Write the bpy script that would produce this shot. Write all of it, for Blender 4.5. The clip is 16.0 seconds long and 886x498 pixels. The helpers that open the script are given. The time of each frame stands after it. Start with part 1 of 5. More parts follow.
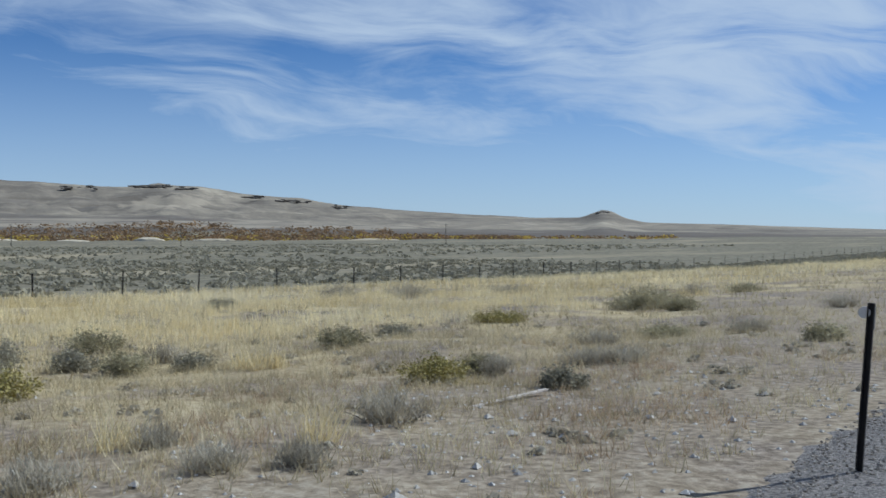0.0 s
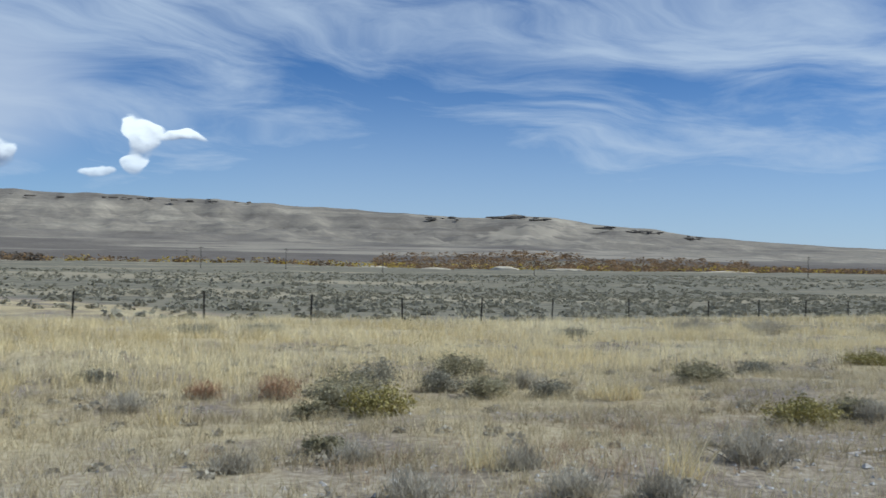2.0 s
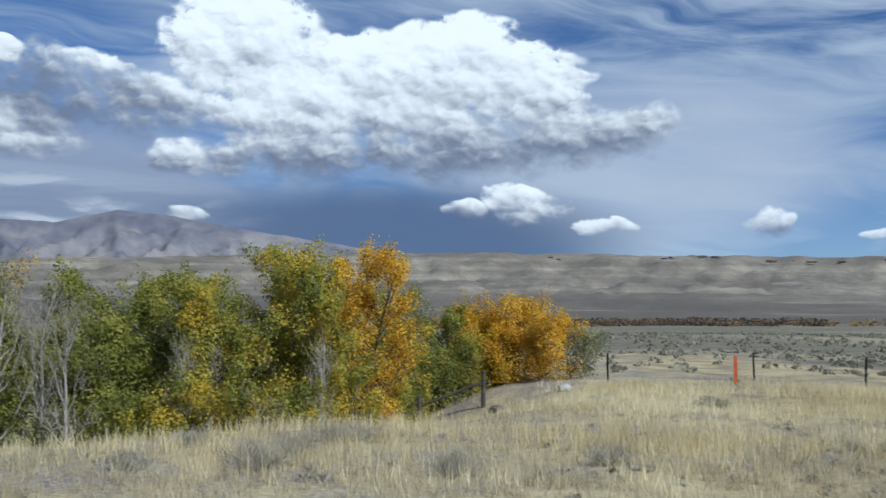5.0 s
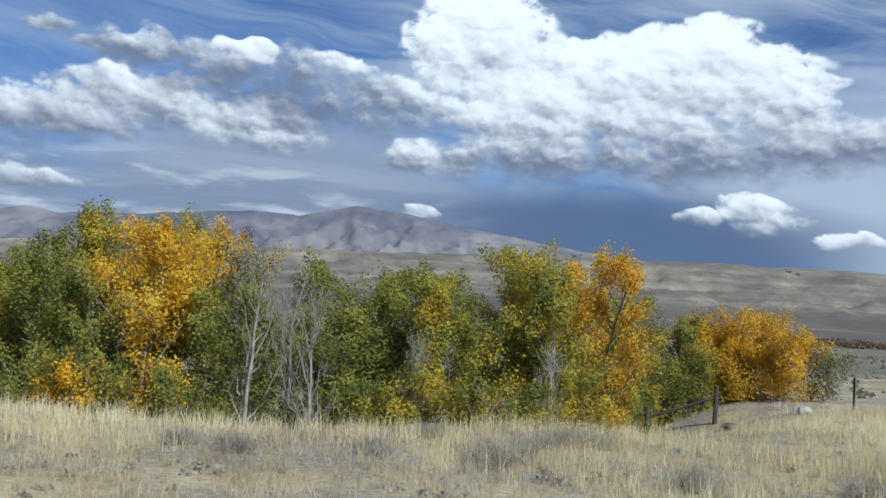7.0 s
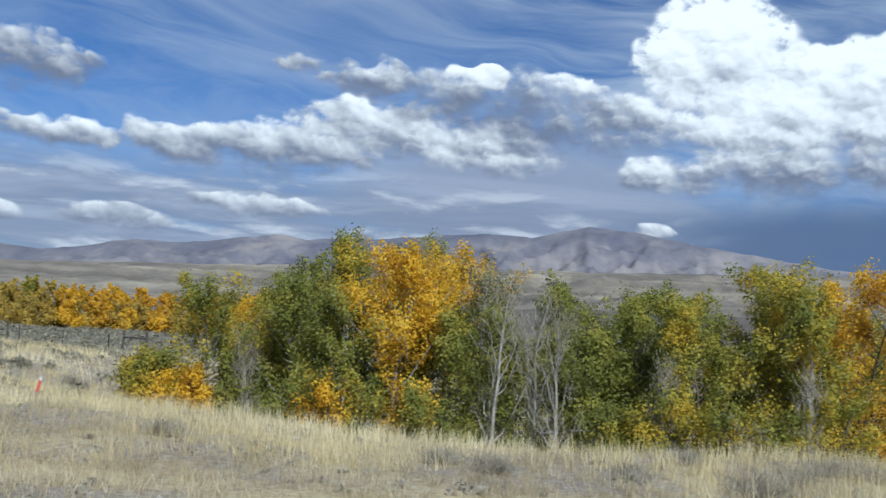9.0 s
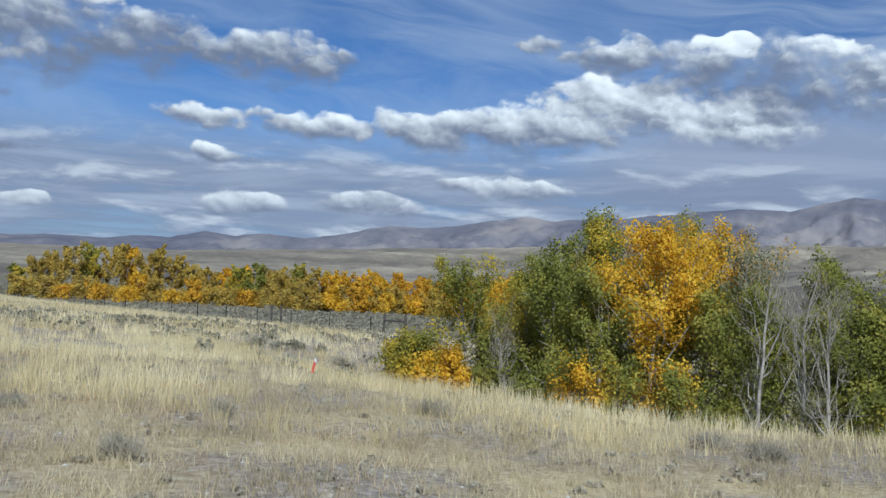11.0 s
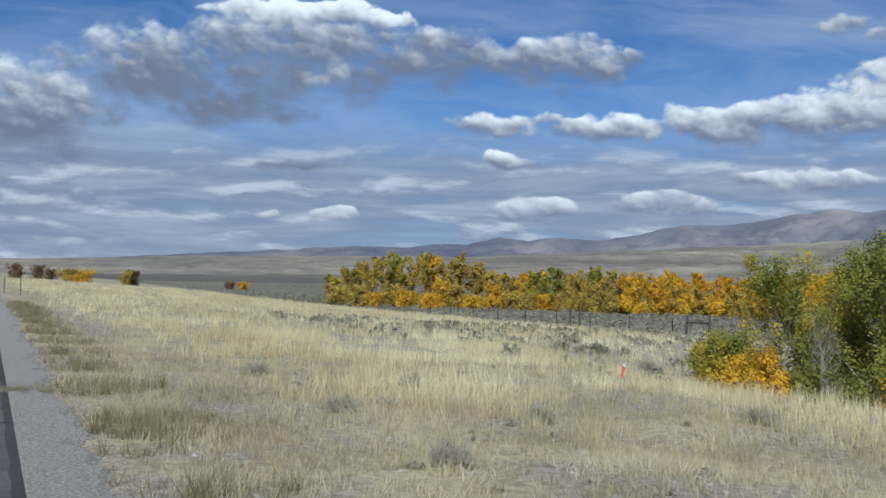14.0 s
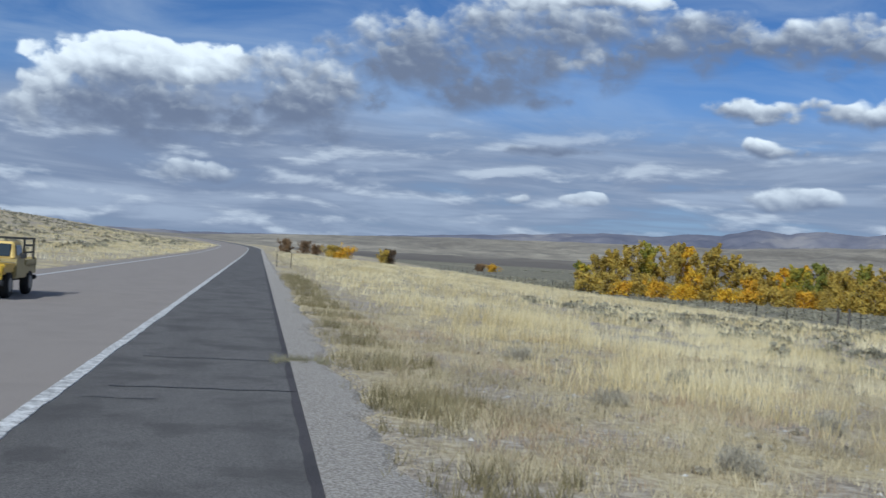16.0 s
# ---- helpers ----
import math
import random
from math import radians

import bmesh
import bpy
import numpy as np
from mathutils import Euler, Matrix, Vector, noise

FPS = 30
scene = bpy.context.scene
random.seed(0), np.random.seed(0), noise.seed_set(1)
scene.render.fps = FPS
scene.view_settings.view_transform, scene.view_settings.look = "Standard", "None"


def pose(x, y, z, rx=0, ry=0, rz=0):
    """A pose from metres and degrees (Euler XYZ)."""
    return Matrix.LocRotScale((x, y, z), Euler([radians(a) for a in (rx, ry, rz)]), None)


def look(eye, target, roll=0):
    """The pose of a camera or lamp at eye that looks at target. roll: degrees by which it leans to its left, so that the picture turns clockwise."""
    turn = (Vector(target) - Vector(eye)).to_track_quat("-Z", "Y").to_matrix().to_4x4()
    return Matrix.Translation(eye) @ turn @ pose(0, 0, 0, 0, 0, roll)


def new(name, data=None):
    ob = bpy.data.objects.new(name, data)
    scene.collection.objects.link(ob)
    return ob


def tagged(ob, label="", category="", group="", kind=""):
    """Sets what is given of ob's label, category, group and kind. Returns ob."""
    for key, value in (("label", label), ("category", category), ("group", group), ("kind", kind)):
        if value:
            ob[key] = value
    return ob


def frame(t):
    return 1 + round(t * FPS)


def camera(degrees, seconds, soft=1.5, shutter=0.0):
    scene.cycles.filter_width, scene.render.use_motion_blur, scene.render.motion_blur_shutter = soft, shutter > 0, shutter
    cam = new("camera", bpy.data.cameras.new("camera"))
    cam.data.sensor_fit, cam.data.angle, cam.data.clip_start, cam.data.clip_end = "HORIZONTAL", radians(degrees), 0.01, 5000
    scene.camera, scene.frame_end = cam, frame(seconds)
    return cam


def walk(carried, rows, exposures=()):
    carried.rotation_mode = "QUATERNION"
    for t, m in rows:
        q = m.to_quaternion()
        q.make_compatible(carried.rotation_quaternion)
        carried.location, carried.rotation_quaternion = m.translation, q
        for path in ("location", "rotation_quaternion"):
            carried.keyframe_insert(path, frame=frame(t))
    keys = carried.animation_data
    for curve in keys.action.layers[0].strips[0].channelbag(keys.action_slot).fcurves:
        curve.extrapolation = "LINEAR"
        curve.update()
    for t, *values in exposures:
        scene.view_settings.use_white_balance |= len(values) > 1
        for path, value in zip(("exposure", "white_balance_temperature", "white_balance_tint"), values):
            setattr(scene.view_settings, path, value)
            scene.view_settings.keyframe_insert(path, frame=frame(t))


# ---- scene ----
cam = camera(48.0, 16.0, soft=1.45, shutter=0.2)
PATH = [
    (0.0, pose(0.24, -0.58, 1.65, 88.86, 0, -144.92) @ pose(0, 0, 0, 0, 0, 0.22)),
    (0.5, pose(0.23, -0.58, 1.65, 89.41, 0, -140.23) @ pose(0, 0, 0, 0, 0, -0.40)),
    (1.0, pose(0.25, -0.57, 1.65, 89.43, 0, -137.12) @ pose(0, 0, 0, 0, 0, 0.13)),
    (1.5, pose(0.25, -0.51, 1.65, 89.90, 0, -132.14) @ pose(0, 0, 0, 0, 0, -0.07)),
    (2.0, pose(0.28, -0.46, 1.65, 90.43, 0, -124.92) @ pose(0, 0, 0, 0, 0, 0.94)),
    (2.5, pose(0.31, -0.39, 1.65, 90.16, 0, -120.11) @ pose(0, 0, 0, 0, 0, 1.35)),
    (3.0, pose(0.32, -0.29, 1.65, 90.74, 0, -115.47) @ pose(0, 0, 0, 0, 0, 0.79)),
    (3.5, pose(0.33, -0.23, 1.65, 91.08, 0, -109.37) @ pose(0, 0, 0, 0, 0, 0.65)),
    (4.0, pose(0.36, -0.22, 1.65, 91.68, 0, -99.36) @ pose(0, 0, 0, 0, 0, -1.06)),
    (4.5, pose(0.44, -0.27, 1.65, 93.09, 0, -90.28) @ pose(0, 0, 0, 0, 0, 0.23)),
    (5.0, pose(0.47, -0.26, 1.65, 93.75, 0, -81.96) @ pose(0, 0, 0, 0, 0, 0.19)),
    (5.2, pose(0.47, -0.25, 1.65, 93.94, 0, -79.91) @ pose(0, 0, 0, 0, 0, 0.13)),
    (7.3, pose(0.36, -0.01, 1.65, 93.63, 0, -66.94) @ pose(0, 0, 0, 0, 0, 3.54)),
    (7.5, pose(0.37, -0.01, 1.65, 93.81, 0, -65.45) @ pose(0, 0, 0, 0, 0, 3.31)),
    (8.0, pose(0.35, 0.02, 1.65, 93.99, 0, -62.14) @ pose(0, 0, 0, 0, 0, 4.16)),
    (8.5, pose(0.29, 0.10, 1.65, 94.27, 0, -60.00) @ pose(0, 0, 0, 0, 0, 4.46)),
    (9.0, pose(0.24, 0.24, 1.65, 93.92, 0, -55.46) @ pose(0, 0, 0, 0, 0, 3.55)),
    (9.5, pose(0.25, 0.34, 1.65, 93.15, 0, -50.08) @ pose(0, 0, 0, 0, 0, 4.89)),
    (9.7, pose(0.26, 0.34, 1.65, 93.55, 0, -47.85) @ pose(0, 0, 0, 0, 0, 4.09)),
    (11.8, pose(0.15, 0.47, 1.65, 91.75, 0, -39.55) @ pose(0, 0, 0, 0, 0, 1.49)),
    (12.0, pose(0.17, 0.48, 1.65, 92.26, 0, -39.07) @ pose(0, 0, 0, 0, 0, 0.44)),
    (12.5, pose(0.17, 0.58, 1.65, 91.99, 0, -33.02) @ pose(0, 0, 0, 0, 0, 1.25)),
    (13.0, pose(0.19, 0.70, 1.65, 91.58, 0, -29.89) @ pose(0, 0, 0, 0, 0, 2.00)),
    (13.5, pose(0.18, 0.82, 1.65, 91.35, 0, -27.97) @ pose(0, 0, 0, 0, 0, 1.12)),
    (14.0, pose(0.16, 0.88, 1.65, 91.72, 0, -24.64) @ pose(0, 0, 0, 0, 0, 1.05)),
    (14.5, pose(0.17, 0.90, 1.65, 92.31, 0, -20.81) @ pose(0, 0, 0, 0, 0, 2.07)),
    (15.0, pose(0.13, 0.96, 1.65, 90.81, 0, -17.00) @ pose(0, 0, 0, 0, 0, 3.30)),
    (15.5, pose(0.01, 1.07, 1.65, 90.05, 0, -15.57) @ pose(0, 0, 0, 0, 0, 3.27)),
    (16.0, pose(-0.06, 1.33, 1.65, 90.36, 0, -10.48) @ pose(0, 0, 0, 0, 0, 3.46)),
]
walk(cam, PATH, exposures=[(0.0, 0.04, 5600, 4), (3.5, 0.04, 5600, 4), (5.0, -0.08, 5550, 4), (7.5, -0.02, 5600, 4), (9.0, 0.0, 5600, 4), (13.0, -0.10, 5600, 4), (16.0, -0.08, 5550, 4)])

# ---- world and sun ----
SUN_AZ, SUN_EL = 215.0, 40.0   # degrees clockwise from the road's heading, degrees up

world = bpy.data.worlds.new("sky_world")
scene.world = world
world.use_nodes = True
WT = world.node_tree
WT.nodes.clear()


def wire(tree, a, b):
    """Feeds a (a socket or a number) into the input socket b."""
    if isinstance(a, (int, float)):
        b.default_value = a
    else:
        tree.links.new(a, b)


def mth(tree, op, a, b=0.0, c=0.0, clamp=False):
    n = tree.nodes.new("ShaderNodeMath")
    n.operation, n.use_clamp = op, clamp
    for i, v in enumerate((a, b, c)):
        wire(tree, v, n.inputs[i])
    return n.outputs[0]


def ramp(tree, v, lo, hi, a=0.0, b=1.0):
    """Smooth step of v from lo to hi, giving a to b."""
    n = tree.nodes.new("ShaderNodeMapRange")
    n.interpolation_type = "SMOOTHSTEP"
    wire(tree, v, n.inputs["Value"])
    for key, value in (("From Min", lo), ("From Max", hi), ("To Min", a), ("To Max", b)):
        wire(tree, value, n.inputs[key])
    return n.outputs["Result"]


def mixc(tree, f, a, b, mode="MIX"):
    n = tree.nodes.new("ShaderNodeMix")
    n.data_type, n.blend_type, n.clamp_factor = "RGBA", mode, True
    wire(tree, f, n.inputs[0])
    for v, s in ((a, n.inputs[6]), (b, n.inputs[7])):
        if isinstance(v, tuple):
            s.default_value = (*v, 1)
        else:
            tree.links.new(v, s)
    return n.outputs[2]


def xyz(tree, x, y, z=0.0):
    n = tree.nodes.new("ShaderNodeCombineXYZ")
    for v, s in zip((x, y, z), n.inputs):
        wire(tree, v, s)
    return n.outputs[0]


def tex(tree, vec, scale, detail=5.0, rough=0.55, distort=0.0):
    n = tree.nodes.new("ShaderNodeTexNoise")
    tree.links.new(vec, n.inputs["Vector"])
    n.inputs["Scale"].default_value, n.inputs["Detail"].default_value = scale, detail
    n.inputs["Roughness"].default_value, n.inputs["Distortion"].default_value = rough, distort
    return n.outputs[0]


def build_sky():
    t = WT
    M = lambda op, a, b=0.0, c=0.0: mth(t, op, a, b, c)
    co = t.nodes.new("ShaderNodeTexCoord").outputs["Generated"]
    sep = t.nodes.new("ShaderNodeSeparateXYZ")
    t.links.new(co, sep.inputs[0])
    az = M("MULTIPLY", M("ARCTAN2", sep.outputs[0], sep.outputs[1]), 57.2958)
    el = M("MULTIPLY", M("ARCSINE", sep.outputs[2]), 57.2958)
    sky = t.nodes.new("ShaderNodeTexSky")
    sky.sky_type, sky.sun_disc = "NISHITA", False
    sky.sun_elevation, sky.sun_rotation = radians(SUN_EL), radians(SUN_AZ)
    sky.altitude, sky.air_density, sky.dust_density, sky.ozone_density = 1900, 1.0, 0.15, 5.0
    base = mixc(t, 1.0, sky.outputs[0], (0.61, 0.74, 0.90), "MULTIPLY")
    # thin high streaks, drawn out sideways and bent upwards
    bend = M("ADD", el, M("MULTIPLY", az, 0.10))
    warp = tex(t, xyz(t, M("MULTIPLY", az, 0.035), M("MULTIPLY", el, 0.11), 3.0), 1.0, 3)
    sv = xyz(t, M("MULTIPLY", az, 0.05), M("ADD", M("MULTIPLY", bend, 0.27), M("MULTIPLY", warp, 2.2)), 1.3)
    streak = tex(t, sv, 1.0, 8, 0.6, 0.6)
    patch = tex(t, xyz(t, M("MULTIPLY", az, 0.03), M("MULTIPLY", el, 0.08), 8.0), 1.0, 3)
    veil = M("MULTIPLY", ramp(t, M("ADD", streak, M("MULTIPLY", patch, 0.55)), 0.60, 0.98), ramp(t, az, 45.0, 72.0, 0.42, 0.85))
    low = ramp(t, el, -1.0, 12.0, ramp(t, az, 100.0, 120.0, 0.36, 0.56), 0.0)
    veil = M("MAXIMUM", veil, low)
    col = mixc(t, veil, base, (6.2, 6.8, 7.7))
    # falling rain and grey sheets behind the heaps
    def pool(a, e, w, h, hi=0.85):
        ra = M("DIVIDE", M("SUBTRACT", az, a), w)
        re = M("DIVIDE", M("SUBTRACT", el, e), h)
        return ramp(t, M("SUBTRACT", 1.0, M("ADD", M("MULTIPLY", ra, ra), M("MULTIPLY", re, re))), 0.0, hi)

    col = mixc(t, M("MULTIPLY", pool(93.0, 8.5, 15.0, 6.0), 0.80), col, (6.0, 6.4, 7.3))
    col = mixc(t, M("MULTIPLY", pool(60.0, 7.2, 13.0, 4.2), 0.85), col, (4.0, 4.3, 5.3))
    col = mixc(t, M("MULTIPLY", pool(78.0, 4.2, 18.0, 4.2), 0.92), col, (1.25, 1.75, 3.0))
    col = mixc(t, M("MULTIPLY", pool(-4.0, 5.0, 15.0, 5.5), 0.80), col, (3.3, 3.7, 4.9))
    # layered grey bands low in the sky ahead along the road, lit along their upper rims
    zone = M("MULTIPLY", ramp(t, az, 74.0, 58.0), ramp(t, az, -60.0, -30.0))
    low_zone = M("MULTIPLY", zone, ramp(t, el, 9.5, 5.5))
    lv = tex(t, xyz(t, M("MULTIPLY", az, 0.07), M("MULTIPLY", el, 0.62), 4.0), 1.0, 6, 0.55, 0.4)
    col = mixc(t, M("MULTIPLY", low_zone, ramp(t, lv, 0.28, 0.52, 0.45, 0.95)), col, mixc(t, ramp(t, lv, 0.40, 0.66), (2.7, 3.1, 4.2), (4.9, 5.3, 6.3)))
    cell = lambda lift: tex(t, xyz(t, M("MULTIPLY", az, 0.17), M("MULTIPLY", M("ADD", el, lift), 0.66), 9.0), 1.0, 8, 0.55, 0.25)
    here, above = cell(0.0), cell(0.5)
    rim = M("ADD", M("MULTIPLY", M("SUBTRACT", here, above), 3.4), 0.42)
    rim_col = mixc(t, ramp(t, rim, 0.25, 1.0), (3.2, 3.6, 4.7), (7.6, 7.8, 8.3))
    col = mixc(t, M("MULTIPLY", M("MULTIPLY", low_zone, ramp(t, here, 0.44, 0.64)), 0.8), col, rim_col)
    # heaped clouds: billows over soft ellipses (azimuth, elevation, half width, half height, greyness)
    heaps = (
        (70.4, 15.2, 4.2, 3.0, 0.0), (82.5, 14.2, 6.6, 2.4, 0.0), (77.0, 13.4, 5.0, 2.2, 0.0), (72.6, 11.6, 5.0, 2.2, 0.10), (79.8, 11.6, 4.6, 2.1, 0.22),
        (86.6, 12.3, 3.8, 1.9, 0.18), (66.0, 11.4, 4.4, 2.0, 0.50), (60.6, 11.6, 5.0, 2.4, 1.0), (55.5, 12.2, 4.0, 1.7, 0.75), (76.0, 9.0, 7.5, 1.7, 0.72),
        (68.5, 8.4, 3.4, 1.2, 0.45), (84.0, 9.4, 6.0, 2.2, 0.75), (90.0, 10.0, 4.8, 2.0, 0.62),
        (87.0, 5.9, 2.4, 0.9, 0.40), (91.2, 5.0, 1.8, 0.5, 0.05), (83.0, 6.0, 1.2, 0.5, 0.4), (67.6, 5.6, 1.5, 0.5, 0.30),
        (107.8, 6.2, 0.9, 1.2, 0.05), (110.0, 6.3, 1.6, 0.4, 0.05), (107.7, 4.8, 0.7, 0.6, 0.05), (105.8, 4.3, 0.7, 0.4, 0.10), (100.2, 5.0, 1.0, 1.0, 0.40), (86.2, 6.4, 2.2, 0.8, 0.20),
        (57.6, 9.8, 4.6, 1.7, 0.20), (51.8, 10.4, 4.4, 1.9, 0.25), (46.0, 8.8, 4.6, 1.6, 0.40), (40.6, 8.7, 4.0, 1.3, 0.32), (34.0, 8.6, 3.6, 1.1, 0.28),
        (62.2, 13.6, 1.8, 0.7, 0.0), (57.2, 13.8, 1.6, 0.6, 0.0), (47.4, 13.9, 2.4, 0.6, 0.50), (50.5, 13.0, 3.0, 0.8, 0.60),
        (44.6, 5.6, 3.6, 0.7, 0.30), (37.0, 4.4, 3.0, 0.6, 0.35),
        (27.6, 9.0, 2.9, 0.95, 0.30), (28.4, 6.8, 1.5, 0.7, 0.32),
        (15.5, 11.8, 8.2, 2.6, 0.78), (8.0, 11.0, 4.6, 2.6, 0.66), (17.0, 14.6, 5.2, 0.9, 0.0), (18.3, 11.4, 1.8, 1.1, 0.05), (24.0, 12.4, 5.0, 1.7, 0.72), (31.0, 12.3, 4.8, 1.6, 0.55), (12.2, 9.2, 4.6, 1.3, 1.0),
        (-6.5, 9.4, 5.6, 1.5, 0.0), (-6.0, 7.0, 6.4, 2.4, 0.78), (-11.8, 7.4, 1.6, 2.4, 0.10), (2.0, 8.2, 3.6, 2.8, 0.60), (-19.0, 7.0, 3.0, 2.0, 0.4),
        (18.4, 3.6, 1.4, 0.42, 0.15), (14.5, 3.5, 1.0, 0.35, 0.20), (-3.6, 3.7, 2.6, 0.7, 0.35), (29.9, 4.1, 2.6, 0.6, 0.25), (16.6, 6.2, 2.2, 0.45, 0.95),
    )
    wide = xyz(t, M("MULTIPLY", az, 0.30), M("MULTIPLY", el, 0.42), 5.0)
    waz = M("ADD", az, M("MULTIPLY", M("SUBTRACT", tex(t, wide, 1.0, 2, 0.5), 0.5), ramp(t, el, 4.0, 11.0, 2.6, 6.5)))
    wide2 = xyz(t, M("MULTIPLY", az, 0.34), M("MULTIPLY", el, 0.46), 15.0)
    wel = M("ADD", el, M("MULTIPLY", M("SUBTRACT", tex(t, wide2, 1.0, 2, 0.5), 0.5), ramp(t, el, 4.0, 11.0, 1.1, 2.8)))
    body, grey, light, total = -9.0, 0.0, 0.0, 0.0002
    for a, e, w, h, g in heaps:
        dx = M("DIVIDE", M("SUBTRACT", waz, a), w)
        rel = M("DIVIDE", M("SUBTRACT", wel, e), h)
        dy = M("MAXIMUM", rel, M("MULTIPLY", rel, -1.15))
        b = M("SUBTRACT", 1.0, M("ADD", M("MULTIPLY", dx, dx), M("MULTIPLY", dy, dy)))
        hit = M("MAXIMUM", M("ADD", b, 0.6), 0.01)
        hit = M("MULTIPLY", hit, hit)
        light = M("ADD", light, M("MULTIPLY", hit, rel))
        grey = M("ADD", grey, M("MULTIPLY", hit, g))
        total = M("ADD", total, hit)
        body = M("MAXIMUM", body, b) if not isinstance(body, float) else b

    fine = tex(t, xyz(t, M("MULTIPLY", az, 0.9), M("MULTIPLY", el, 1.2)), 1.0, 6, 0.55, 0.2)

    def billow(da, de):
        """Rounded heads on heads, smaller and smaller."""
        drift = M("MULTIPLY", M("SUBTRACT", fine, 0.5), 0.5)
        q = xyz(t, M("ADD", M("ADD", M("MULTIPLY", az, 0.34), drift), da), M("ADD", M("SUBTRACT", M("MULTIPLY", el, 0.50), drift), de), 0.0)
        n = t.nodes.new("ShaderNodeTexVoronoi")
        n.feature, n.voronoi_dimensions, n.normalize = "SMOOTH_F1", "2D", True
        t.links.new(q, n.inputs["Vector"])
        for key, value in (("Scale", 1.0), ("Detail", 3.0), ("Roughness", 0.42), ("Lacunarity", 2.1), ("Smoothness", 0.35)):
            n.inputs[key].default_value = value
        return n.outputs["Distance"]

    puff, puff_lit = billow(0.0, 0.0), billow(0.06, 0.13)
    dens = M("ADD", body, M("MULTIPLY", M("SUBTRACT", 0.45, puff), 2.6))
    dens = M("ADD", dens, M("MULTIPLY", M("SUBTRACT", fine, 0.5), 2.0))
    mean_grey = M("DIVIDE", grey, total)
    mean_rel = M("DIVIDE", light, total)
    soft = M("ADD", M("MULTIPLY", mean_grey, 1.3), M("ADD", 0.42, M("MULTIPLY", M("MAXIMUM", M("MULTIPLY", mean_rel, -1.0), 0.0), 1.3)))
    cover = M("MULTIPLY", M("MULTIPLY", ramp(t, dens, -0.12, soft), ramp(t, body, -0.5, -0.1)), ramp(t, el, 2.5, 7.5, 0.62, 1.0))
    relief = M("MULTIPLY", M("SUBTRACT", puff_lit, puff), ramp(t, az, 66.0, 42.0, 3.0, 2.4))
    lit = M("ADD", M("ADD", M("MULTIPLY", mean_rel, 0.75), relief), 0.52)
    lit = M("SUBTRACT", lit, M("MULTIPLY", mean_grey, 1.25))
    lit = M("ADD", lit, M("MULTIPLY", M("SUBTRACT", fine, 0.5), 0.35))
    lit = M("SUBTRACT", lit, ramp(t, az, 64.0, 42.0, 0.0, 0.30))
    cloud = mixc(t, ramp(t, lit, -0.75, 1.0), (2.3, 2.6, 3.5), (12.0, 12.0, 11.8))
    col = mixc(t, cover, col, cloud)
    bg = t.nodes.new("ShaderNodeBackground")
    t.links.new(col, bg.inputs[0])
    bg.inputs[1].default_value = 0.085
    t.links.new(bg.outputs[0], t.nodes.new("ShaderNodeOutputWorld").inputs[0])


build_sky()
sun = new("sun", bpy.data.lights.new("sun", "SUN"))
sun.data.energy, sun.data.angle, sun.data.color = 3.9, radians(0.53), (1.0, 0.95, 0.87)
sa, se = radians(SUN_AZ), radians(SUN_EL)
sun.matrix_world = look((math.sin(sa) * math.cos(se) * 100, math.cos(sa) * math.cos(se) * 100, math.sin(se) * 100), (0, 0, 0))

# ---- materials ----
def material(name, rough=0.9, spec=0.2):
    m = bpy.data.materials.new(name)
    m.use_nodes = True
    b = m.node_tree.nodes["Principled BSDF"]
    b.inputs["Roughness"].default_value, b.inputs["Specular IOR Level"].default_value = rough, spec
    return m, m.node_tree, b


def place(t):
    return t.nodes.new("ShaderNodeNewGeometry").outputs["Position"]


def island(t):
    return t.nodes.new("ShaderNodeNewGeometry").outputs["Random Per Island"]


def bump(t, b, height, strength, distance):
    n = t.nodes.new("ShaderNodeBump")
    t.links.new(height, n.inputs["Height"])
    n.inputs["Strength"].default_value, n.inputs["Distance"].default_value = strength, distance
    t.links.new(n.outputs[0], b.inputs["Normal"])


def palette(t, f, cols):
    n = t.nodes.new("ShaderNodeValToRGB")
    el = n.color_ramp.elements
    while len(el) < len(cols):
        el.new(0.5)
    for i, c in enumerate(cols):
        el[i].position, el[i].color = i / (len(cols) - 1), (*c, 1)
    wire(t, f, n.inputs[0])
    return n.outputs[0]


def leafy(name, cols, patch_scale=0.9, through_light=0.42, rough=0.7, spread=0.45):
    """Leaves or blades: shade by leaf and by patch; part of the light goes through."""
    m, t, b = material(name, rough, 0.25)
    n = tex(t, place(t), patch_scale, 3)
    f = mth(t, "ADD", mth(t, "MULTIPLY", island(t), spread), mth(t, "MULTIPLY", ramp(t, n, 0.32, 0.68), 1 - spread))
    c = palette(t, f, cols)
    t.links.new(c, b.inputs["Base Color"])
    if through_light:
        tr = t.nodes.new("ShaderNodeBsdfTranslucent")
        t.links.new(c, tr.inputs[0])
        mx = t.nodes.new("ShaderNodeMixShader")
        mx.inputs[0].default_value = through_light
        t.links.new(b.outputs[0], mx.inputs[1])
        t.links.new(tr.outputs[0], mx.inputs[2])
        t.links.new(mx.outputs[0], t.nodes["Material Output"].inputs[0])
    return m


